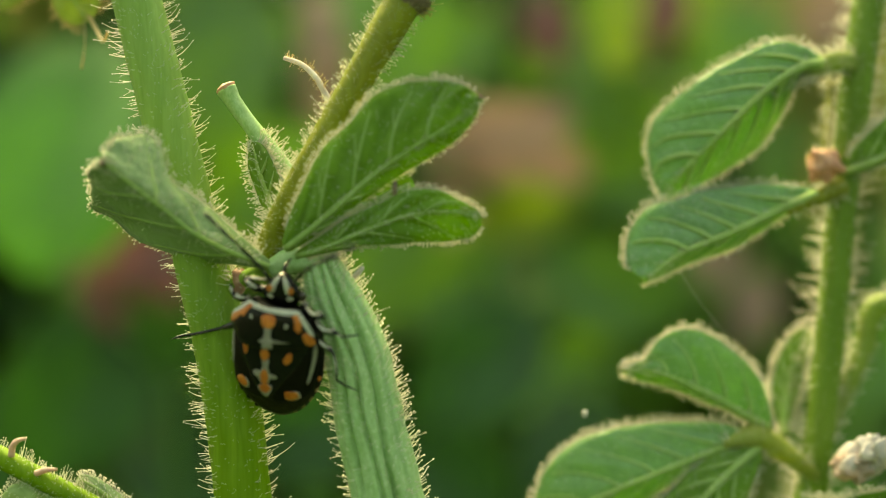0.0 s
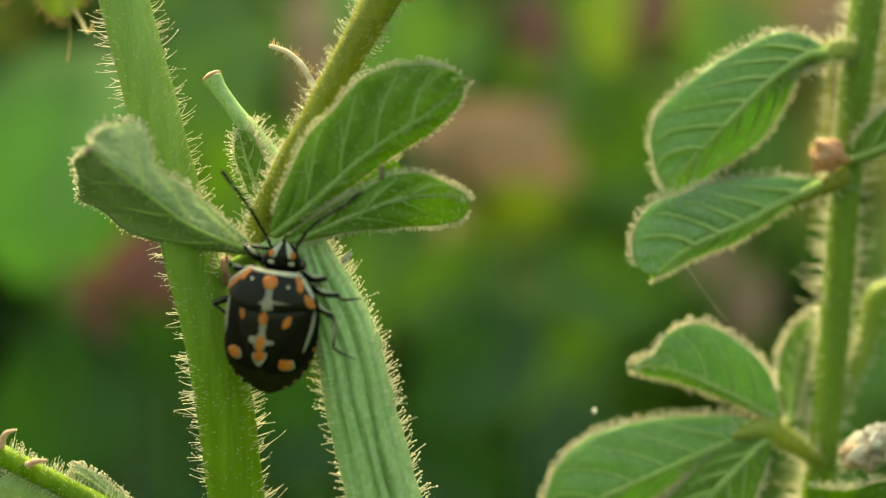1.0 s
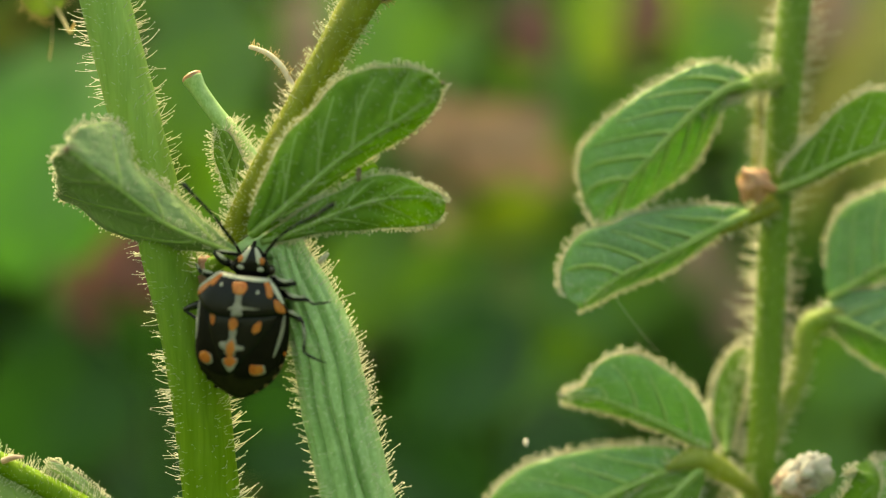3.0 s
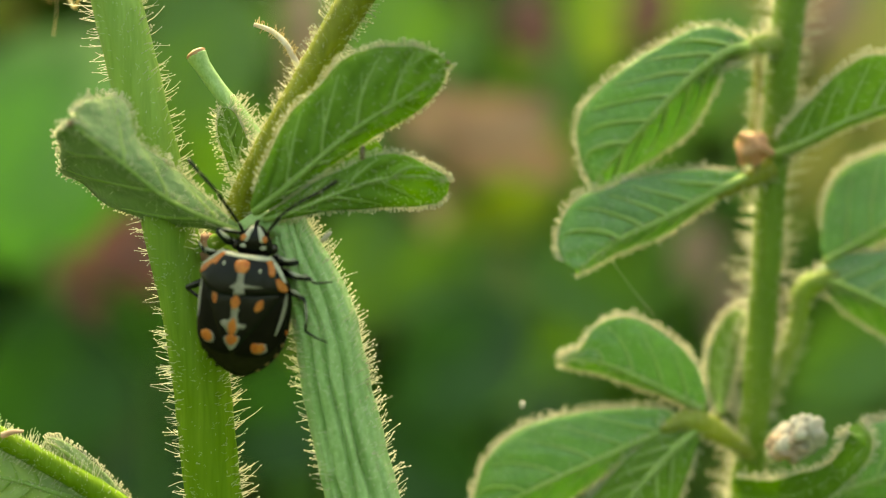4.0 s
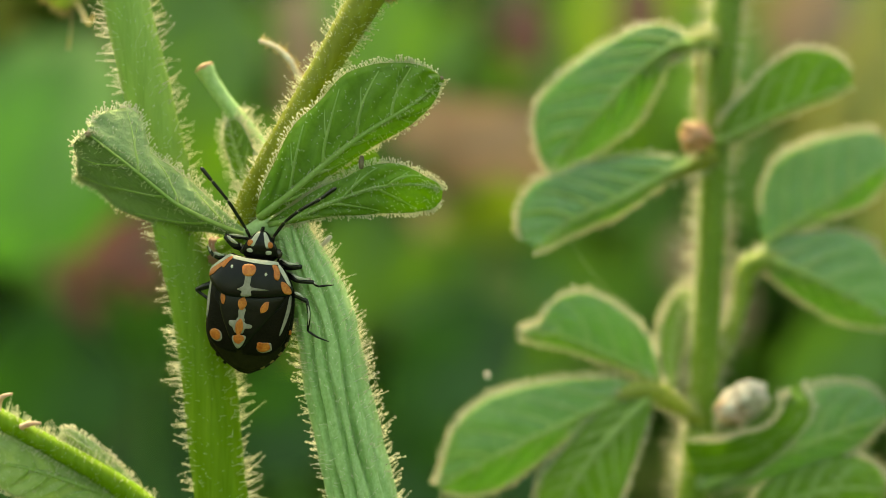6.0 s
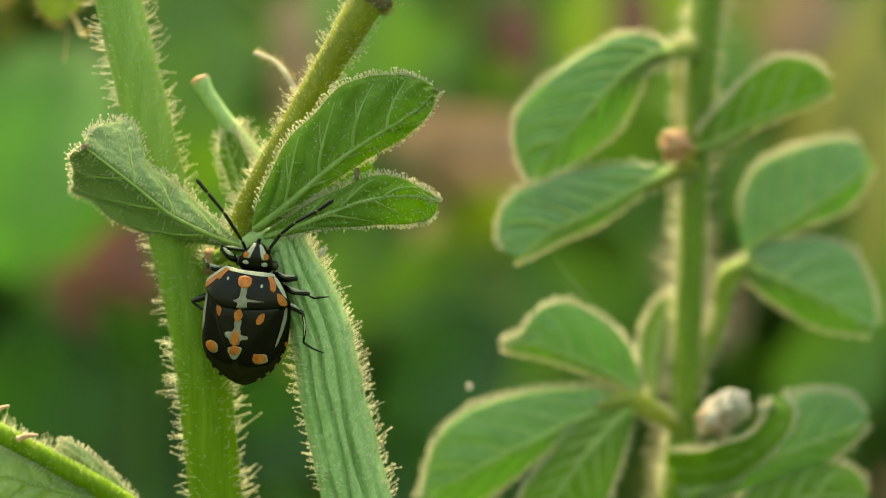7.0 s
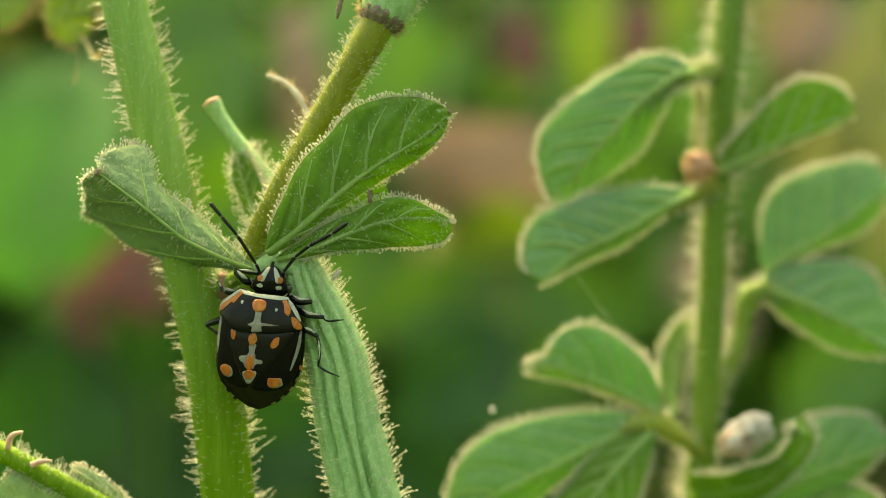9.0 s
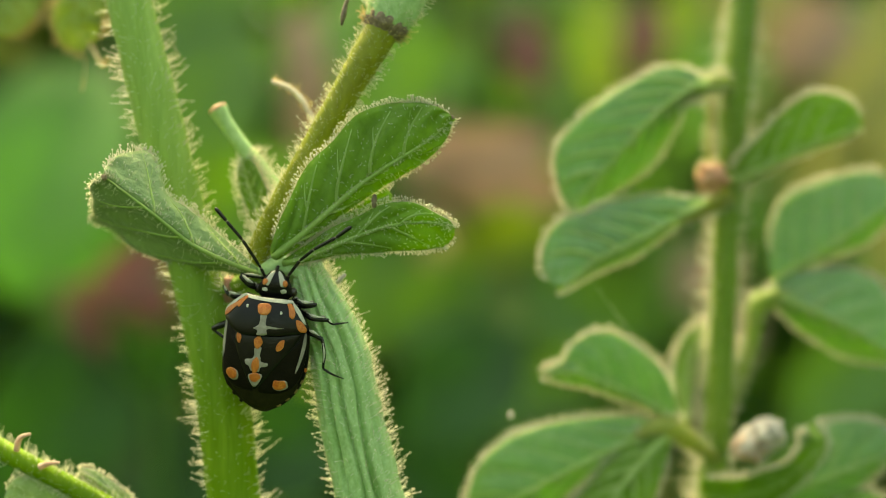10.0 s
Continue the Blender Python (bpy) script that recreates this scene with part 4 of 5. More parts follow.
    for pts, mat, lab in (
            ([(-0.36, -0.22), (-0.05, -0.17), (-0.08, -0.55), (-0.02, -0.73), (-0.42, -0.79), (-0.34, -0.56)], DUSK, "grey-white streak"),
            ([(-0.74, -0.80), (-0.37, -0.73), (-0.12, -0.61), (0.02, -0.84), (0.32, -0.88), (0.31, -1.04), (0.03, -1.10), (-0.05, -1.33), (-0.40, -1.32), (-0.54, -1.10), (-0.71, -1.01)], DUSK, "grey-white cross mark"),
            ([(-0.51, -1.50), (0.09, -1.42), (0.06, -1.74), (-0.14, -2.04), (-0.35, -1.93)], DUSK, "pale tip mark"),
            (dot(*(-0.24, 0.05), 0.19, 0.31), ORANGE, "orange spot"),
            (dot(*(-0.25, -1.06), 0.19, 0.36), ORANGE, "orange streak"),
            (dot(*(-0.2, -1.59), 0.24, 0.22), ORANGE, "orange spot"),
            (dot(*(-1.19, 0.18), 0.12, 0.28, 10), ORANGE, "orange spot"),
            (dot(*(0.79, 0.02), 0.17, 0.27, -28), ORANGE, "orange spot")):
        rise = 0.092 if mat is ORANGE else 0.084
        p("marking", shell(pts, rise, 0.03, 30, 4), mat, sc, lab)
    # Pronotum.
    pn_outline = [(-2.05, 1.11), (-2.04, 1.49), (-1.64, 1.89), (-1.21, 2.27), (-0.88, 2.24), (-0.34, 2.18), (0.33, 2.19), (1.01, 2.17), (1.33, 1.92), (1.63, 1.50), (1.90, 1.08), (1.92, 0.76), (1.48, 0.62), (0.70, 0.46), (-0.09, 0.36), (-0.76, 0.32), (-1.28, 0.39), (-1.75, 0.72)]

    def neck(x, y):
        """The shield over the shoulders keeps its height further forward than the abdomen."""
        a, b = abs(x) / 2.3, max(0.0, (y - 0.3) / 2.35)
        s = max(0.0, 1 - a ** 2.6 - b ** 2.4)
        return 0.38 + 1.12 * s ** 0.55

    pn = p("pronotum", shell(pn_outline, 0.06, 0.22, 72, 10, neck, 0.03), SHELL, label="glossy black shoulder shield")
    marks = [([(-1.23, 2.24), (-0.88, 2.21), (-0.33, 2.15), (0.34, 2.16), (1.01, 2.17), (1.13, 2.05), (0.76, 1.98), (0.28, 1.97), (-0.31, 1.99), (-0.85, 2.03), (-1.16, 2.09)], IVORY, "ivory front band"),
             ([(-2.07, 1.27), (-2.02, 1.52), (-1.64, 1.89), (-1.23, 2.24), (-1.17, 2.15), (-1.57, 1.79), (-1.95, 1.42), (-1.98, 1.23)], IVORY, "ivory shoulder line"),
             ([(1.10, 2.08), (1.37, 1.87), (1.66, 1.48), (1.84, 1.13), (1.70, 1.19), (1.44, 1.51), (1.22, 1.80)], IVORY, "ivory shoulder edge"),
             ([(-0.26, 1.43), (0.02, 1.48), (-0.03, 1.09), (0.11, 0.84), (0.52, 0.82), (0.90, 0.83), (0.52, 0.75), (0.10, 0.70), (0.12, 0.45), (-0.34, 0.39), (-0.33, 0.61), (-0.55, 0.69), (-0.32, 0.86), (-0.27, 1.08)], DUSK, "grey-white cross"),
             ([(-2.05, 1.11), (-2.01, 1.41), (-1.77, 1.63), (-1.52, 1.80), (-1.45, 1.68), (-1.64, 1.46), (-1.85, 1.22)], ORANGE, "orange shoulder edge"),
             ([(-1.52, 1.78), (-1.28, 2.02), (-1.09, 2.16), (-1.02, 2.08), (-1.18, 1.87), (-1.33, 1.61), (-1.44, 1.60)], ORANGE, "orange streak"),
             ([(1.39, 1.28), (1.65, 1.21), (1.87, 0.95), (1.89, 0.76), (1.63, 0.75), (1.47, 0.94)], ORANGE, "orange shoulder corner"),
             ([(0.87, 1.96), (1.03, 2.01), (1.21, 1.82), (1.31, 1.51), (1.23, 1.31), (1.05, 1.43), (0.98, 1.74)], ORANGE, "orange streak"),
             ([(-0.47, 1.78), (-0.30, 1.89), (-0.03, 1.90), (0.15, 1.79), (0.15, 1.52), (-0.01, 1.36), (-0.28, 1.35), (-0.43, 1.49)], ORANGE, "orange spot")]
    for pts, mat, lab in marks:
        p("marking", shell(pts, 0.084 if mat is ORANGE else 0.076, 0.04, 44, 4, neck), mat, pn, lab)
    for x, y in ((-0.97, 1.69), (0.66, 1.53)):
        p("pale_dot", shell(dot(x, y, 0.06, 0.08), 0.08, 0.03, 12, 3, neck), IVORY, pn)
    # Head.
    def brow(x, y):
        x = (x - 0.1) / 1.12
        s = max(0.0, 1 - (abs(x) / 0.95) ** 2.2 - ((y - 2.75) / 0.95) ** 2)
        return 0.15 + 0.62 * s ** 0.5

    def wide(pts, *more):
        return shell([(x * 1.12 + 0.1, y) for x, y in pts], *more)

    head = p("head", wide([(-0.72, 2.35), (-0.66, 2.78), (-0.46, 3.12), (-0.22, 3.42), (0.0, 3.5), (0.22, 3.42), (0.46, 3.12), (0.66, 2.78), (0.72, 2.32), (0.3, 2.0), (-0.3, 2.05)], 0.0, 0.4, 48, 9, brow), SHELL, label="black pointed head with ivory streaks")
    for sg in (-1, 1):
        p("marking", wide([(sg * 0.07, 3.44), (sg * 0.22, 3.36), (sg * 0.40, 3.03), (sg * 0.50, 2.82), (sg * 0.28, 2.72), (sg * 0.16, 3.05)], 0.02, 0.03, 24, 4, brow), IVORY, head, "ivory streak")
        p("marking", wide(dot(sg * 0.42, 2.88, 0.11, 0.16, sg * 20), 0.035, 0.03, 20, 4, brow), ORANGE, head, "orange cheek spot")
        p("marking", wide(dot(sg * 0.40, 2.52, 0.13, 0.10), 0.02, 0.03, 14, 3, brow), IVORY, head)
        v, f = lump(((sg * 0.84 + 0.1) * MM, 2.52 * MM, 0.22 * MM), (0.20, 0.24, 0.22), 1, 0.02, 14, 10)
        p("eye", (v, f), EYE, head, "brown bulging eye")
        v, f = lump(((sg * 0.69 + 0.1) * MM, 2.56 * MM, 0.30 * MM), (0.12, 0.15, 0.12), 1, 0.02, 12, 8)
        p("eye_rim", (v, f), IVORY, head)
    p("beak", limb([(0.0, 3.3, 0.2), (0.03, 3.62, 0.0), (0.05, 3.75, -0.3), (0.06, 3.8, -0.7)], [0.10, 0.09, 0.07, 0.04]), SHELL, head, "thin black beak")

    # Antennae in jointed pieces with pale rings.
    def antenna(points):
        root = None
        for k in range(len(points) - 1):
            a, b = Vector(points[k]), Vector(points[k + 1])
            r = (0.075, 0.080, 0.082, 0.092, 0.096)[k]
            seg = limb([a, a.lerp(b, 0.06), a.lerp(b, 0.5), a.lerp(b, 0.9), b], [r * 0.55, r * 0.9, r, r * 1.05, r * 0.45], 12, 8)
            seg = ([v - Vector(points[0]) * MM for v in seg[0]], seg[1])
            if root is None:
                root = p("antenna", seg, LEG, label="thin black jointed antenna")
                root.location = Vector(points[0]) * MM
            else:
                p("antenna_segment", seg, LEG, root)
                d = (b - a).normalized()
                e = a - Vector(points[0])
                p("joint_ring", limb([e - d * 0.035, e + d * 0.035], [r * 0.62, r * 0.62], 3, 8), DUSK, root)
        return root

    feelers = [antenna([(-0.42, 3.0, 0.3), (-0.68, 3.5, 0.6), (-1.62, 4.72, 1.2), (-2.42, 5.5, 1.5), (-3.0, 6.05, 1.6)])]
    feelers.append(antenna([(0.62, 2.9, 0.3), (0.68, 3.3, 0.7), (1.22, 4.08, 1.4), (1.85, 4.68, 1.8), (2.85, 5.36, 2.2), (3.5, 5.95, 2.3)]))

    # Legs: thigh carries shank, foot and claw.
    def leg(thigh, shank, foot, r=0.15):
        t = p("leg", limb(thigh, [r * 0.8, r * 1.15, r * 0.9, r * 0.7]), LEG, label="black jointed leg")
        a, b = Vector(thigh[0]), Vector(thigh[-1])
        for s, w in ((0.12, 0.05), (0.80, 0.05)):
            q = a.lerp(b, s)
            d = (b - a).normalized()
            p("leg_ring", limb([q - d * w, q + d * w], [r * 1.05, r * 1.05], 3, 10), DUSK, t)
        # Ivory bars along each limb's upper side stand in for sky glints.
        for line, w in ((thigh, 0.55), (shank, 0.36)):
            if line:
                mids = [Vector(line[0]).lerp(Vector(line[1]), 0.35), Vector(line[1]), Vector(line[1]).lerp(Vector(line[2]), 0.7)]
                up = Vector((0, 0.45 * r, 0.62 * r)) * (1.6 if line is thigh else 0.9)
                p("glint_streak", limb([q + up for q in mids], [r * w * 0.3, r * w, r * w * 0.3], 8, 6), IVORY, t)
        s = p("shank", limb(shank, [r * 0.5, r * 0.58, r * 0.5, r * 0.38]), LEG, t) if shank else None
        if foot:
            p("foot", limb(foot, [r * 0.34, r * 0.42, r * 0.3, r * 0.16]), LEG, t)
        return t, s

    leg([(-0.85, 2.55, 0.3), (-1.2, 2.72, 0.5), (-1.62, 3.02, 0.5)], [(-1.62, 3.06, 0.5), (-1.1, 3.06, 0.4), (-0.45, 3.02, 0.2)], [(-0.45, 3.02, 0.2), (0.0, 3.5, 0.1), (0.12, 3.72, 0.0)], 0.18)
    leg([(-1.4, 2.0, 0.3), (-1.8, 2.02, 0.4), (-2.15, 2.1, 0.4)], [(-2.15, 2.1, 0.4), (-2.3, 2.25, 0.2), (-2.45, 2.4, 0.0)], None, 0.155)
    leg([(1.0, 2.2, 0.3), (1.7, 2.05, 0.85), (2.2, 2.10, 0.95)], [(2.2, 2.06, 0.95), (1.7, 1.92, 0.75), (1.3, 1.9, 0.3)], None, 0.14)
    leg([(1.5, 1.65, 0.3), (2.2, 1.45, 0.95), (2.86, 1.45, 1.05)], [(2.86, 1.45, 1.05), (2.95, 1.36, 1.02), (3.1, 1.28, 0.95)], [(3.1, 1.28, 0.95), (3.4, 1.36, 0.88), (3.78, 1.44, 0.75)], 0.14)
    leg([(1.7, 0.75, 0.2), (2.2, 0.72, 0.9), (2.68, 0.52, 1.0)], [(2.68, 0.52, 1.0), (2.85, -0.1, 0.98), (2.88, -0.85, 0.9)], [(2.88, -0.85, 0.9), (3.3, -1.05, 0.9), (3.92, -1.22, 0.85)], 0.14)
    # The hind leg that is moved: its shank turns on the knee.
    knee = Vector((-2.72, 0.30, 0.1))
    hind = p("leg", limb([(-1.7, 0.80, 0.05), (-2.2, 0.58, 0.2), knee], [0.13, 0.18, 0.16, 0.11]), LEG, label="black jointed hind leg")
    shank = p("shank", limb([(0, 0, 0), (0.7, 0.02, 0.02), (1.5, 0.02, 0.0), (2.3, 0.0, 0.0), (2.75, 0.05, 0.0)], [0.07, 0.075, 0.065, 0.05, 0.02], 18), LEG, hind)
    shank.location = knee * MM
    return bug, shank, knee, feelers


bug, hind_shank, hind_knee, feelers = painted_bug()


# ---- weeds behind, far out of focus ----
def leaf_shape(length, width, fold=0.25, droop=0.25, n=8, k=4):
    verts, faces = [], []
    for i in range(n + 1):
        u = i / n
        w = blade_width(u, 0.7, 0.6) * width / 2
        for j in range(-k, k + 1):
            v = j / k
            verts.append((u * length, v * w, abs(v) * w * fold - droop * length * u * u + 0.01 * length * math.sin(9 * u + 3 * v)))
    c = 2 * k + 1
    for i in range(n):
        for j in range(c - 1):
            faces.append((i * c + j, i * c + j + 1, (i + 1) * c + j + 1, (i + 1) * c + j))
    return verts, faces


def back_weed(name, leaves, material, label, stem_material=None):
    """A stalk from the ground with broad leaves; leaves: centre, length and width in mm, heading and tip angle in degrees."""
    base = Vector((sum(l[0].x for l in leaves) / len(leaves), max(l[0].y for l in leaves) + 0.02, -0.004))
    weed = thing(name, base, label, "plant", "weeds in the background")
    top = max(l[0].z for l in leaves) + 0.03
    sp = [base, Vector((base.x + 0.004, base.y, top * 0.5)), Vector((base.x, base.y, top))]
    part("stem", *tube(sp, [0.003, 0.0025, 0.0012], 12, 8), stem_material or BG_GREEN, weed)
    for centre, length, width, heading, tip in leaves:
        v, f = leaf_shape(length * MM, width * MM)
        # The blade faces the front: its length lies along the heading in the upright plane, turned a little.
        m = Matrix.Rotation(radians(-heading), 3, 'Y') @ Matrix.Rotation(radians(90 + tip), 3, 'X')
        mid = m @ Vector((length * MM * 0.55, 0, -0.06 * length * MM))
        verts = [centre - mid + m @ Vector(q) for q in v]
        leaf = part("leaf", verts, f, material, weed)
        root = centre - mid
        part("leaf_stalk", *tube([root, root.lerp(Vector((base.x, base.y, root.z - 0.01)), 0.5), Vector((base.x, base.y, min(root.z - 0.012, top)))], [0.0009, 0.001, 0.0012], 8, 6), stem_material or BG_GREEN, leaf)
    return weed


back_weed("broad_leaf_weed", [(V(-96.80, 230.00, 24.20), 62, 44, 80, -10), (V(-97.80, 250.00, 16.01), 44, 28, 100, 25)], BG_FRESH, "broad-leaved bright green weed behind")
back_weed("red_leaf_weed", [(V(-69.35, 200.00, -1.10), 19, 10, 40, 0), (V(-75.90, 206.00, -6.90), 19, 10, 15, 6), (V(-67.50, 214.00, -8.20), 13, 8, 80, 0), (V(-83.85, 215.00, -11.72), 18, 9, 120, 8)], BG_RED, "weed with dull mauve-red leaves")
back_weed("dry_leaf_weed", [(V(-3.50, 262.00, 29.50), 24, 13, 35, 0), (V(8.40, 256.00, 28.40), 26, 14, 12, 0), (V(3.20, 268.00, 21.00), 24, 12, -18, 6), (V(18.60, 300.00, 32.20), 26, 13, 28, 0), (V(22.50, 306.00, 22.40), 28, 14, -20, 6), (V(-9.50, 300.00, 38.00), 20, 10, 60, 0), (V(-6.21, 320.00, 14.97), 22, 12, 40, 0)], BG_ROSE, "weed with salmon-brown dry leaves")
back_weed("lime_leaf_weed", [(V(41.72, 300.00, 66.65), 36, 14, 85, 0), (V(17.29, 330.00, 7.75), 40, 18, 15, 0), (V(73.17, 340.00, 77.79), 34, 18, 60, 0)], BG_LIME, "weed with lime-green leaves")
back_weed("red_leaf_weed", [(V(55.69, 310.00, 68.51), 26, 16, 80, 0), (V(23.65, 340.00, 68.55), 24, 18, 90, 0)], BG_RED, "weed with dull mauve-red leaves")
back_weed("dry_leaf_weed", [(V(84.41, 320.00, -20.88), 24, 16, 80, 0), (V(73.40, 322.00, -4.50), 22, 15, 80, 0), (V(-48.45, 330.00, 59.62), 52, 20, 95, 0), (V(114.56, 330.00, 72.23), 34, 24, 45, 0)], BG_ROSE, "weed with brown dry leaves")
back_weed("olive_grass", [(V(112.35, 280.00, 50.37), 90, 10, 62, 0), (V(128.97, 300.00, 30.08), 80, 16, 80, 0), (V(118.16, 330.00, 39.81), 80, 22, 70, 0)], BG_OLIVE, "olive dry grass blades")
back_weed("broad_leaf_weed", [(V(-15.13, 330.00, 57.82), 50, 32, 30, 0), (V(-28.78, 320.00, -6.84), 44, 30, 70, 4), (V(-3.99, 300.00, -13.13), 40, 26, 20, 0), (V(39.91, 340.00, 48.23), 40, 26, 120, 0), (V(21.97, 350.00, 60.80), 26, 16, 70, 0), (V(32.93, 345.00, 20.77), 40, 26, 30, 0)], BG_GREEN, "green weed with oval leaves")
back_weed("broad_leaf_weed", [(V(20.89, 330.00, -44.85), 30, 18, 40, 0), (V(36.15, 320.00, -13.86), 44, 26, 150, 0), (V(67.14, 360.00, 37.06), 46, 24, 60, 0), (V(40.91, 350.00, -37.69), 40, 26, 20, 0)], BG_GREEN, "green weed with oval leaves")
back_weed("broad_leaf_weed", [(V(115.68, 300.00, -33.07), 44, 30, 30, 0), (V(105.24, 310.00, -64.75), 46, 30, 80, 0), (V(136.18, 330.00, -7.02), 44, 26, 100, 0)], BG_GREEN, "green weed with oval leaves")


back_weed("broad_leaf_weed", [(V(-67.61, 270.00, 47.36), 50, 34, 80, 0), (V(-55.55, 280.00, 17.42), 44, 28, 30, 0), (V(-23.26, 290.00, 64.78), 46, 30, 120, 0), (V(-71.24, 280.00, 78.61), 46, 30, 20, 0)], BG_GREEN, "green weed with oval leaves")
back_weed("broad_leaf_weed", [(V(81.78, 320.00, 54.58), 46, 30, 70, 0), (V(101.95, 330.00, 19.99), 46, 30, 110, 0), (V(56.54, 340.00, 20.51), 44, 28, 20, 0), (V(69.47, 340.00, -7.21), 44, 28, 60, 0)], BG_GREEN, "green weed with oval leaves")
back_weed("olive_grass", [(V(103.42, 350.00, 72.17), 80, 20, 75, 0), (V(88.27, 350.00, 87.32), 70, 16, 110, 0)], BG_OLIVE, "olive dry grass blades")
# Added dark leaves stand in for the deep shade low down.
back_weed("shade_weed", [(V(-92.79, 230.00, -33.29), 46, 34, 60, 18), (V(-73.88, 240.00, -49.67), 44, 30, 120, 14), (V(-114.00, 240.00, -52.43), 44, 34, 80, 14), (V(-86.22, 260.00, -29.38), 40, 30, 20, 22), (V(-44.88, 260.00, -47.09), 42, 30, 20, 0)], BG_SHADE, "broad-leaved weed darkened in place of shade")
back_weed("shade_weed", [(V(2.44, 270.00, -31.83), 44, 30, 40, 0), (V(27.62, 280.00, -62.61), 46, 32, 100, 0), (V(-12.79, 270.00, -60.76), 44, 30, 150, 0)], BG_SHADE, "broad-leaved weed darkened in place of shade")


def middle_growth():
    """Loose leaves of mixed colour between the near plants and the thicket."""
    rnd = random.Random(9)
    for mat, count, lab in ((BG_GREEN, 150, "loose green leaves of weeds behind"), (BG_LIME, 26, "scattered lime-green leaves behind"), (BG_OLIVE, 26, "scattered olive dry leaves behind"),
                            (BG_SHADE, 90, "dark green leaves of weeds behind"), (BG_ROSE, 22, "scattered brown dry leaves behind")):
        verts, faces = [], []
        for _ in range(count):
            y = rnd.uniform(0.36, 0.62)
            x = rnd.uniform(-0.26, 0.26)
            z = HEIGHT + rnd.uniform(-0.24, 0.2)
            ln = rnd.uniform(0.025, 0.05)
            v, f = leaf_shape(ln, ln * rnd.uniform(0.35, 0.6), n=5, k=2)
            m = Euler((rnd.uniform(0.7, 2.2), rnd.uniform(-0.6, 0.6), rnd.uniform(0, 6.28))).to_matrix()
            b = len(verts)
            verts += [m @ Vector(q) + Vector((x, y, z)) for q in v]
            faces += [tuple(i + b for i in q) for q in f]
        tagged(part("undergrowth", verts, faces, mat, None), lab, "undergrowth", kind="stuff")


def thicket():
    """A rank growth of weeds all round the spot: stalks with leaves up their length, joined by tone."""
    rnd = np.random.default_rng(5)
    base_v, base_f = leaf_shape(1.0, 0.52, n=3, k=1)
    base_v, base_f = np.array(base_v), np.array(base_f)

    def growth(plants, mat, lab, leaves, rings, low=None):
        verts, faces, count = [], [], 0
        for _ in range(plants):
            turn = rnd.uniform(-1.0, 1.0) * rings[2]
            r = rnd.uniform(rings[0], rings[1])
            x, y = r * math.sin(turn), r * math.cos(turn)
            tall = rnd.uniform(*low) if low else rnd.uniform(0.45, 0.95) + 0.28 * r
            lean = rnd.normal(0, 0.06, 2)
            foot = np.array([x, y, -0.01])
            top = foot + [lean[0] * tall, lean[1] * tall, tall]
            for end, w in ((foot, 0.004), (top, 0.0015)):
                verts += [end + [w * math.cos(k), w * math.sin(k), 0] for k in (0, 2.09, 4.19)]
            faces += [(count + k, count + (k + 1) % 3, count + 3 + (k + 1) % 3, count + 3 + k) for k in range(3)]
            count += 6
            for k in range(leaves):
                f = (k + rnd.random()) / leaves
                at = foot + (top - foot) * (0.08 + 0.92 * f)
                ln = rnd.uniform(0.05, 0.105) * (1.1 - 0.45 * f)
                m = np.array(Matrix.Rotation(k * 2.4 + rnd.normal(0, 0.4), 3, 'Z')) @ np.array(Euler((rnd.normal(0, 0.6), rnd.uniform(-0.5, 0.9), 0)).to_matrix())
                verts += list(at + (base_v * ln) @ m.T)
                faces += [tuple(q) for q in base_f + count]
                count += len(base_v)
        tagged(part("undergrowth", [tuple(v) for v in verts], faces, mat, None), lab, "undergrowth", kind="stuff")

    growth(520, BG_SHADE, "dense dark green undergrowth of leafy weeds", 22, (0.75, 2.6, 0.85))
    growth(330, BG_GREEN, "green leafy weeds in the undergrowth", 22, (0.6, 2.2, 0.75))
    growth(420, BG_SHADE, "dark green weeds all round", 12, (0.8, 3.4, math.pi))
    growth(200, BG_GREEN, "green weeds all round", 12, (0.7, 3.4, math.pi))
    # Mostly unseen low weeds, added to cut light bounced up from the soil.
    growth(420, BG_SHADE, "added low weeds that cut light off the ground", 16, (0.10, 0.95, math.pi), (0.14, 0.25))


middle_growth()
thicket()


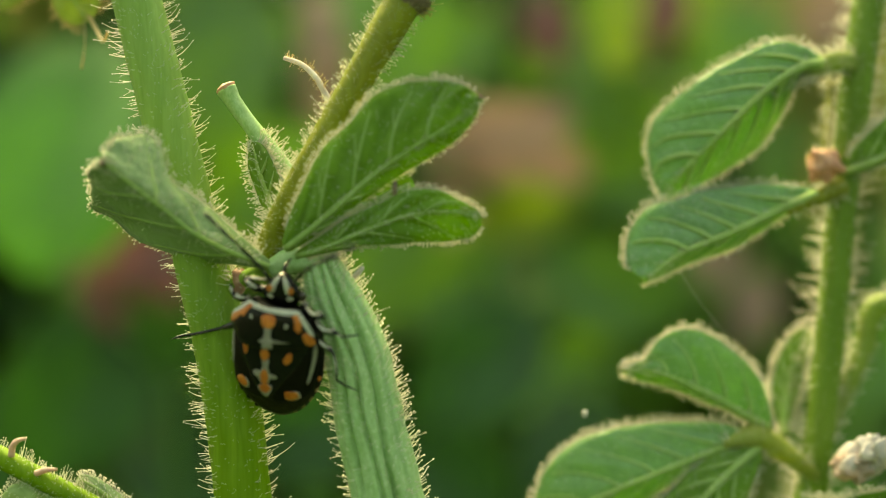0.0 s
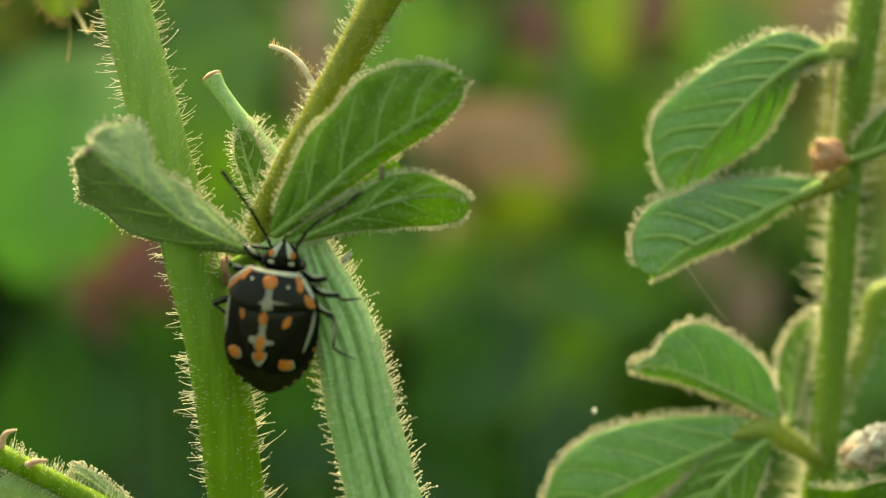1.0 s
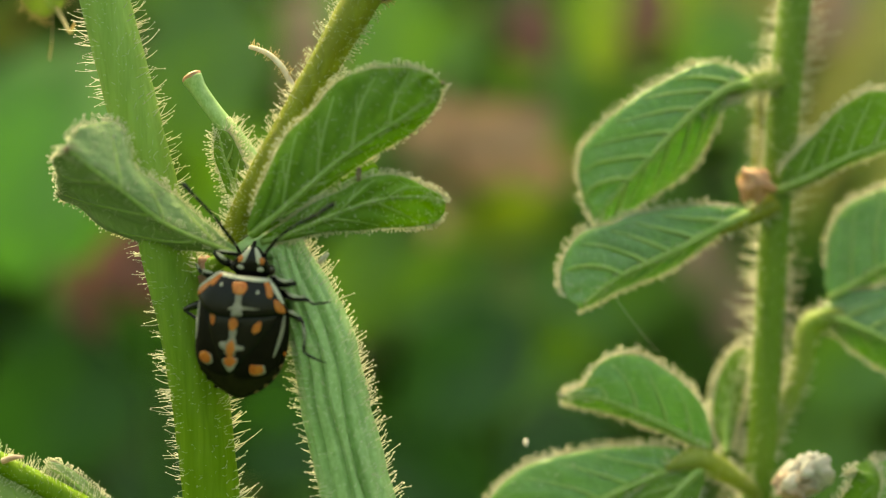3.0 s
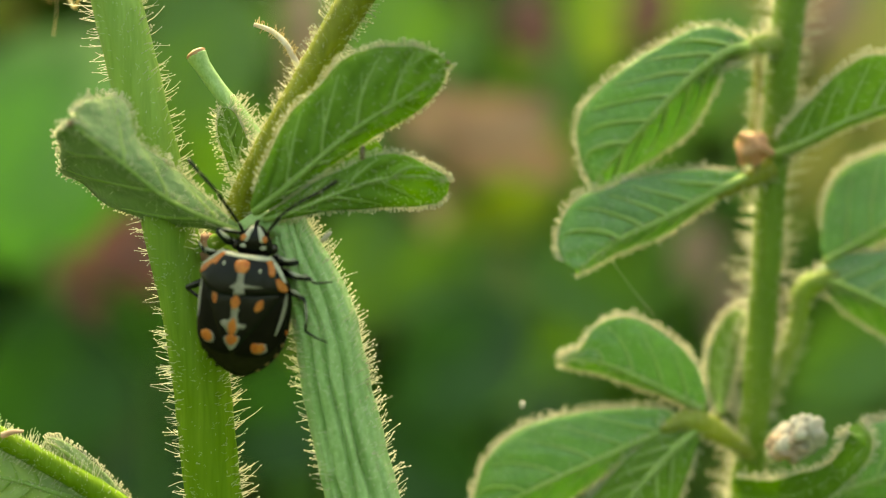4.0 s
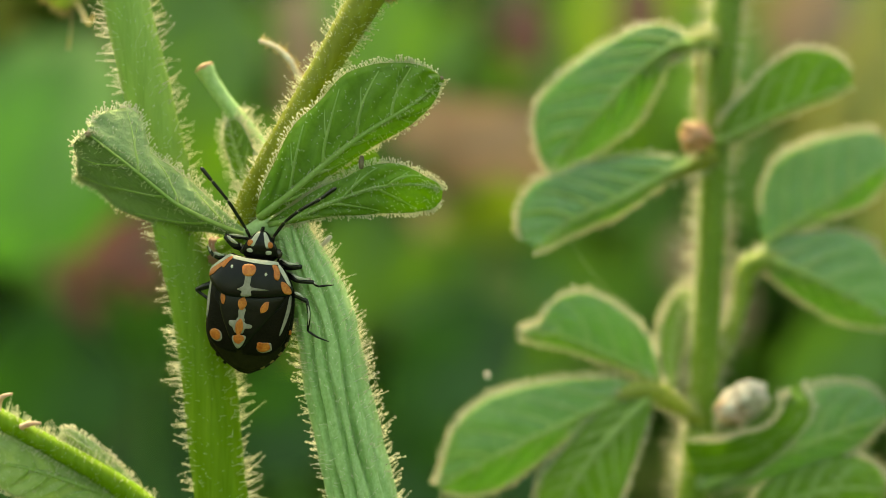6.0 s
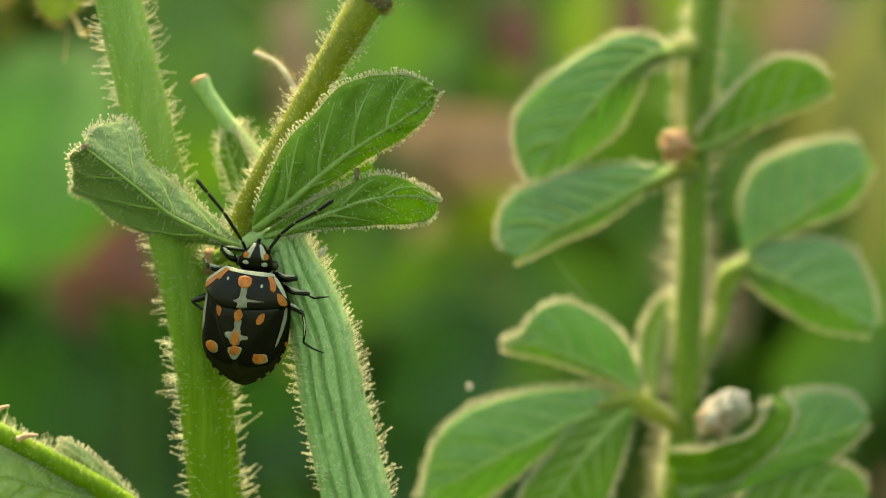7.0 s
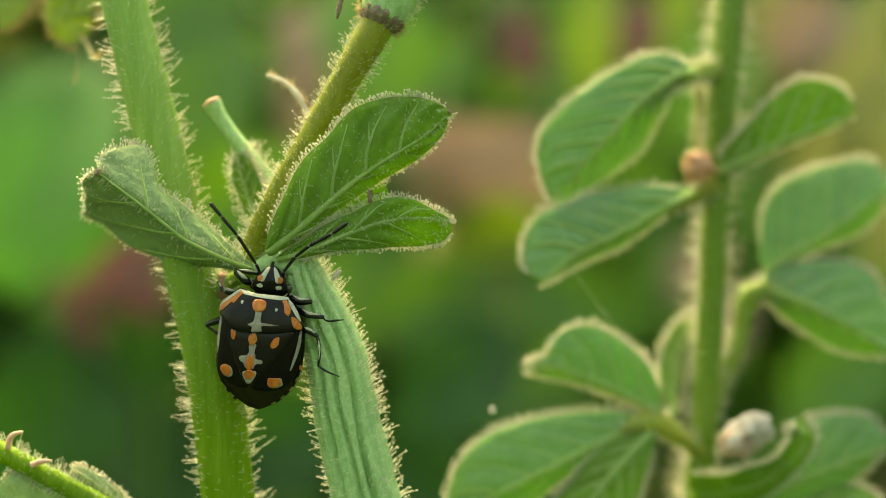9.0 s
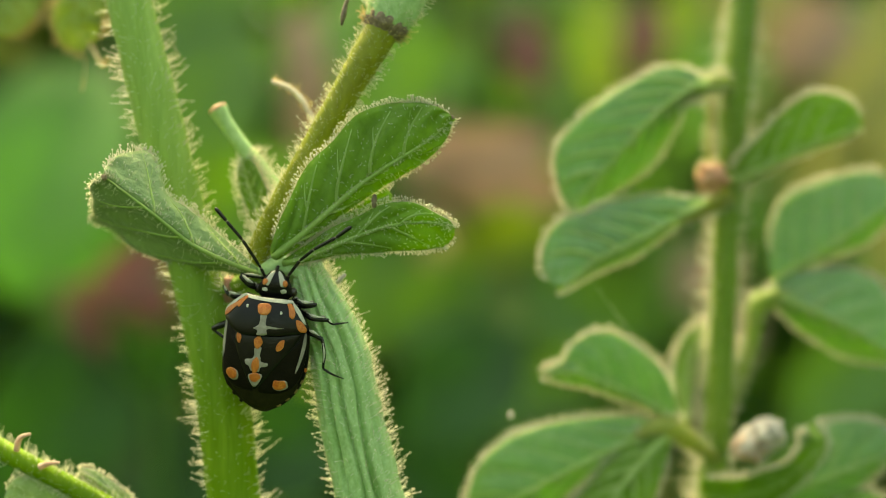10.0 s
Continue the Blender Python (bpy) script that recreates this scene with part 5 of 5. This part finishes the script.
# ---- what moves ----
SWAY_PIVOT = V(13.29, 10.00, 5.40)
SWAY = [
    (0, 4.086, -1.142, -0.821, -5.61, 3.30, -0.21),
    (0.5, 3.997, -1.447, -1.175, -6.32, 3.21, 0.81),
    (1, 4.856, -1.470, -1.352, -4.02, 2.92, 2.01),
    (1.5, 4.125, -2.017, -1.896, -5.63, 3.25, 2.20),
    (1.7, 4.452, -2.411, -1.880, -5.17, 2.82, 1.13),
    (1.8, 3.129, -2.651, -1.826, -5.27, 2.78, 0.67),
    (1.9, 3.295, -3.766, -3.570, -5.88, 2.57, 1.18),
    (2, 2.619, -4.948, -4.262, -6.85, 2.53, 1.76),
    (2.1, 3.367, -3.771, -4.701, -7.37, 2.67, 2.17),
    (2.2, 4.308, -2.661, -2.900, -8.35, 2.98, 2.71),
    (2.3, 2.745, -2.564, -3.383, -9.20, 2.48, 2.26),
    (2.4, 4.413, -3.545, -3.425, -8.60, 3.92, 0.93),
    (2.5, 4.607, -1.362, -1.973, -6.34, 2.56, 0.79),
    (2.6, 1.755, -1.683, -2.491, -5.23, 1.97, 0.09),
    (2.7, 2.168, -2.034, -2.848, -4.45, 1.51, -0.61),
    (3.8, 2.438, -1.114, -1.408, -4.21, 1.92, 2.04),
    (4, 2.003, -1.585, -1.383, -4.05, 1.10, 2.38),
    (4.5, 1.460, -1.496, -1.153, -3.56, 0.81, 2.22),
    (5, 1.477, -0.148, -0.587, -2.88, 0.72, 0.77),
    (5.5, 0.783, -0.505, -0.400, -1.98, 0.51, 0.74),
    (6, 0.527, 0.347, 0.025, -2.83, 0.09, -0.28),
    (6.2, 0.079, 0.012, -0.124, -2.92, 0.21, 0.15),
    (7.3, -0.362, -0.187, 0.103, -0.61, -0.18, -0.04),
    (7.5, -0.000, -0.000, 0.000, -0.00, 0.00, -0.00),
    (8, 0.745, 0.095, -0.043, 1.07, 0.68, 0.02),
    (8.5, 0.940, 0.113, -0.193, 0.49, 0.74, 0.21),
    (9, 0.265, -0.274, -0.175, 0.69, 0.60, 0.73),
    (9.5, 0.382, -0.098, -0.175, 1.24, 0.79, 0.93),
    (10, 1.146, 0.726, -0.436, 1.85, 0.81, 0.18),
]
CRAWL = [
    (0, 0.086, -0.108, -1.51, 21, -9),
    (0.5, 0.229, 0.397, -1.58, 0, 0),
    (1, 0.226, 0.389, -1.33, 0, 0),
    (1.5, 0.272, 0.400, -1.21, 0, 0),
    (2, -0.095, 0.156, -0.15, 0, 0),
    (2.5, -0.045, 0.151, 0.23, 0, 0),
    (4, -0.026, 0.070, 0.32, 0, 0),
    (4.5, 0.001, 0.068, 0.14, 0, 0),
    (5, 0.023, -0.019, 0.51, 0, 0),
    (5.5, 0.021, 0.033, 0.39, 0, 0),
    (6, 0.010, -0.004, 0.23, 0, 0),
    (7.5, 0.000, 0.000, 0.00, 0, 0),
    (8, 0.045, 0.003, 0.41, 0, 0),
    (8.5, 0.014, -0.002, 0.04, 0, 0),
    (9, 0.019, 0.008, -0.04, 0, 0),
    (9.5, 0.032, 0.029, 0.17, 0, 0),
    (10, 0.016, 0.001, 0.22, 0, 0),
]


def motions():
    rows = []
    for t, x, y, z, turn, lean, nod in SWAY:
        m = Matrix.Translation(SWAY_PIVOT + Vector((x, y, z)) * MM) @ pose(0, 0, 0, 0, 0, turn) @ pose(0, 0, 0, 0, lean, 0) @ pose(0, 0, 0, nod, 0, 0) @ Matrix.Translation(-SWAY_PIVOT)
        rows.append((t, m @ Matrix.Translation(sway_root)))
    walk(sway, rows)
    stand = pose(0, 0, 0, 90, 0, 0)
    walk(bug, [(t, Matrix.Translation(BUG_HOME + Vector((x, 0, z)) * MM) @ pose(0, 0, 0, 0, BUG_LEAN - turn, 0) @ pose(0, 0, 0, tilt, 0, roll) @ stand) for t, x, z, turn, tilt, roll in CRAWL])
    for ob, swing in zip(feelers, (1, -1)):
        b = ob.location.copy()
        walk(ob, [(t, pose(b.x, b.y, b.z, lift, 0, turn * swing)) for t, lift, turn in ((0, -8, 4), (0.5, 3, -3), (1.5, 0, -2), (2.5, 1, 3), (4.5, 0, 1), (6, 2, -1), (7.5, 0, 0), (10, 0, 0))])
    k = hind_knee * MM
    walk(hind_shank, [(t, pose(k.x, k.y, k.z, 0, 0, a)) for t, a in ((0, -158), (0.15, -120), (0.3, -80), (0.45, -60), (0.6, -46), (0.9, -35), (1.2, -30), (10, -30))])


motions()
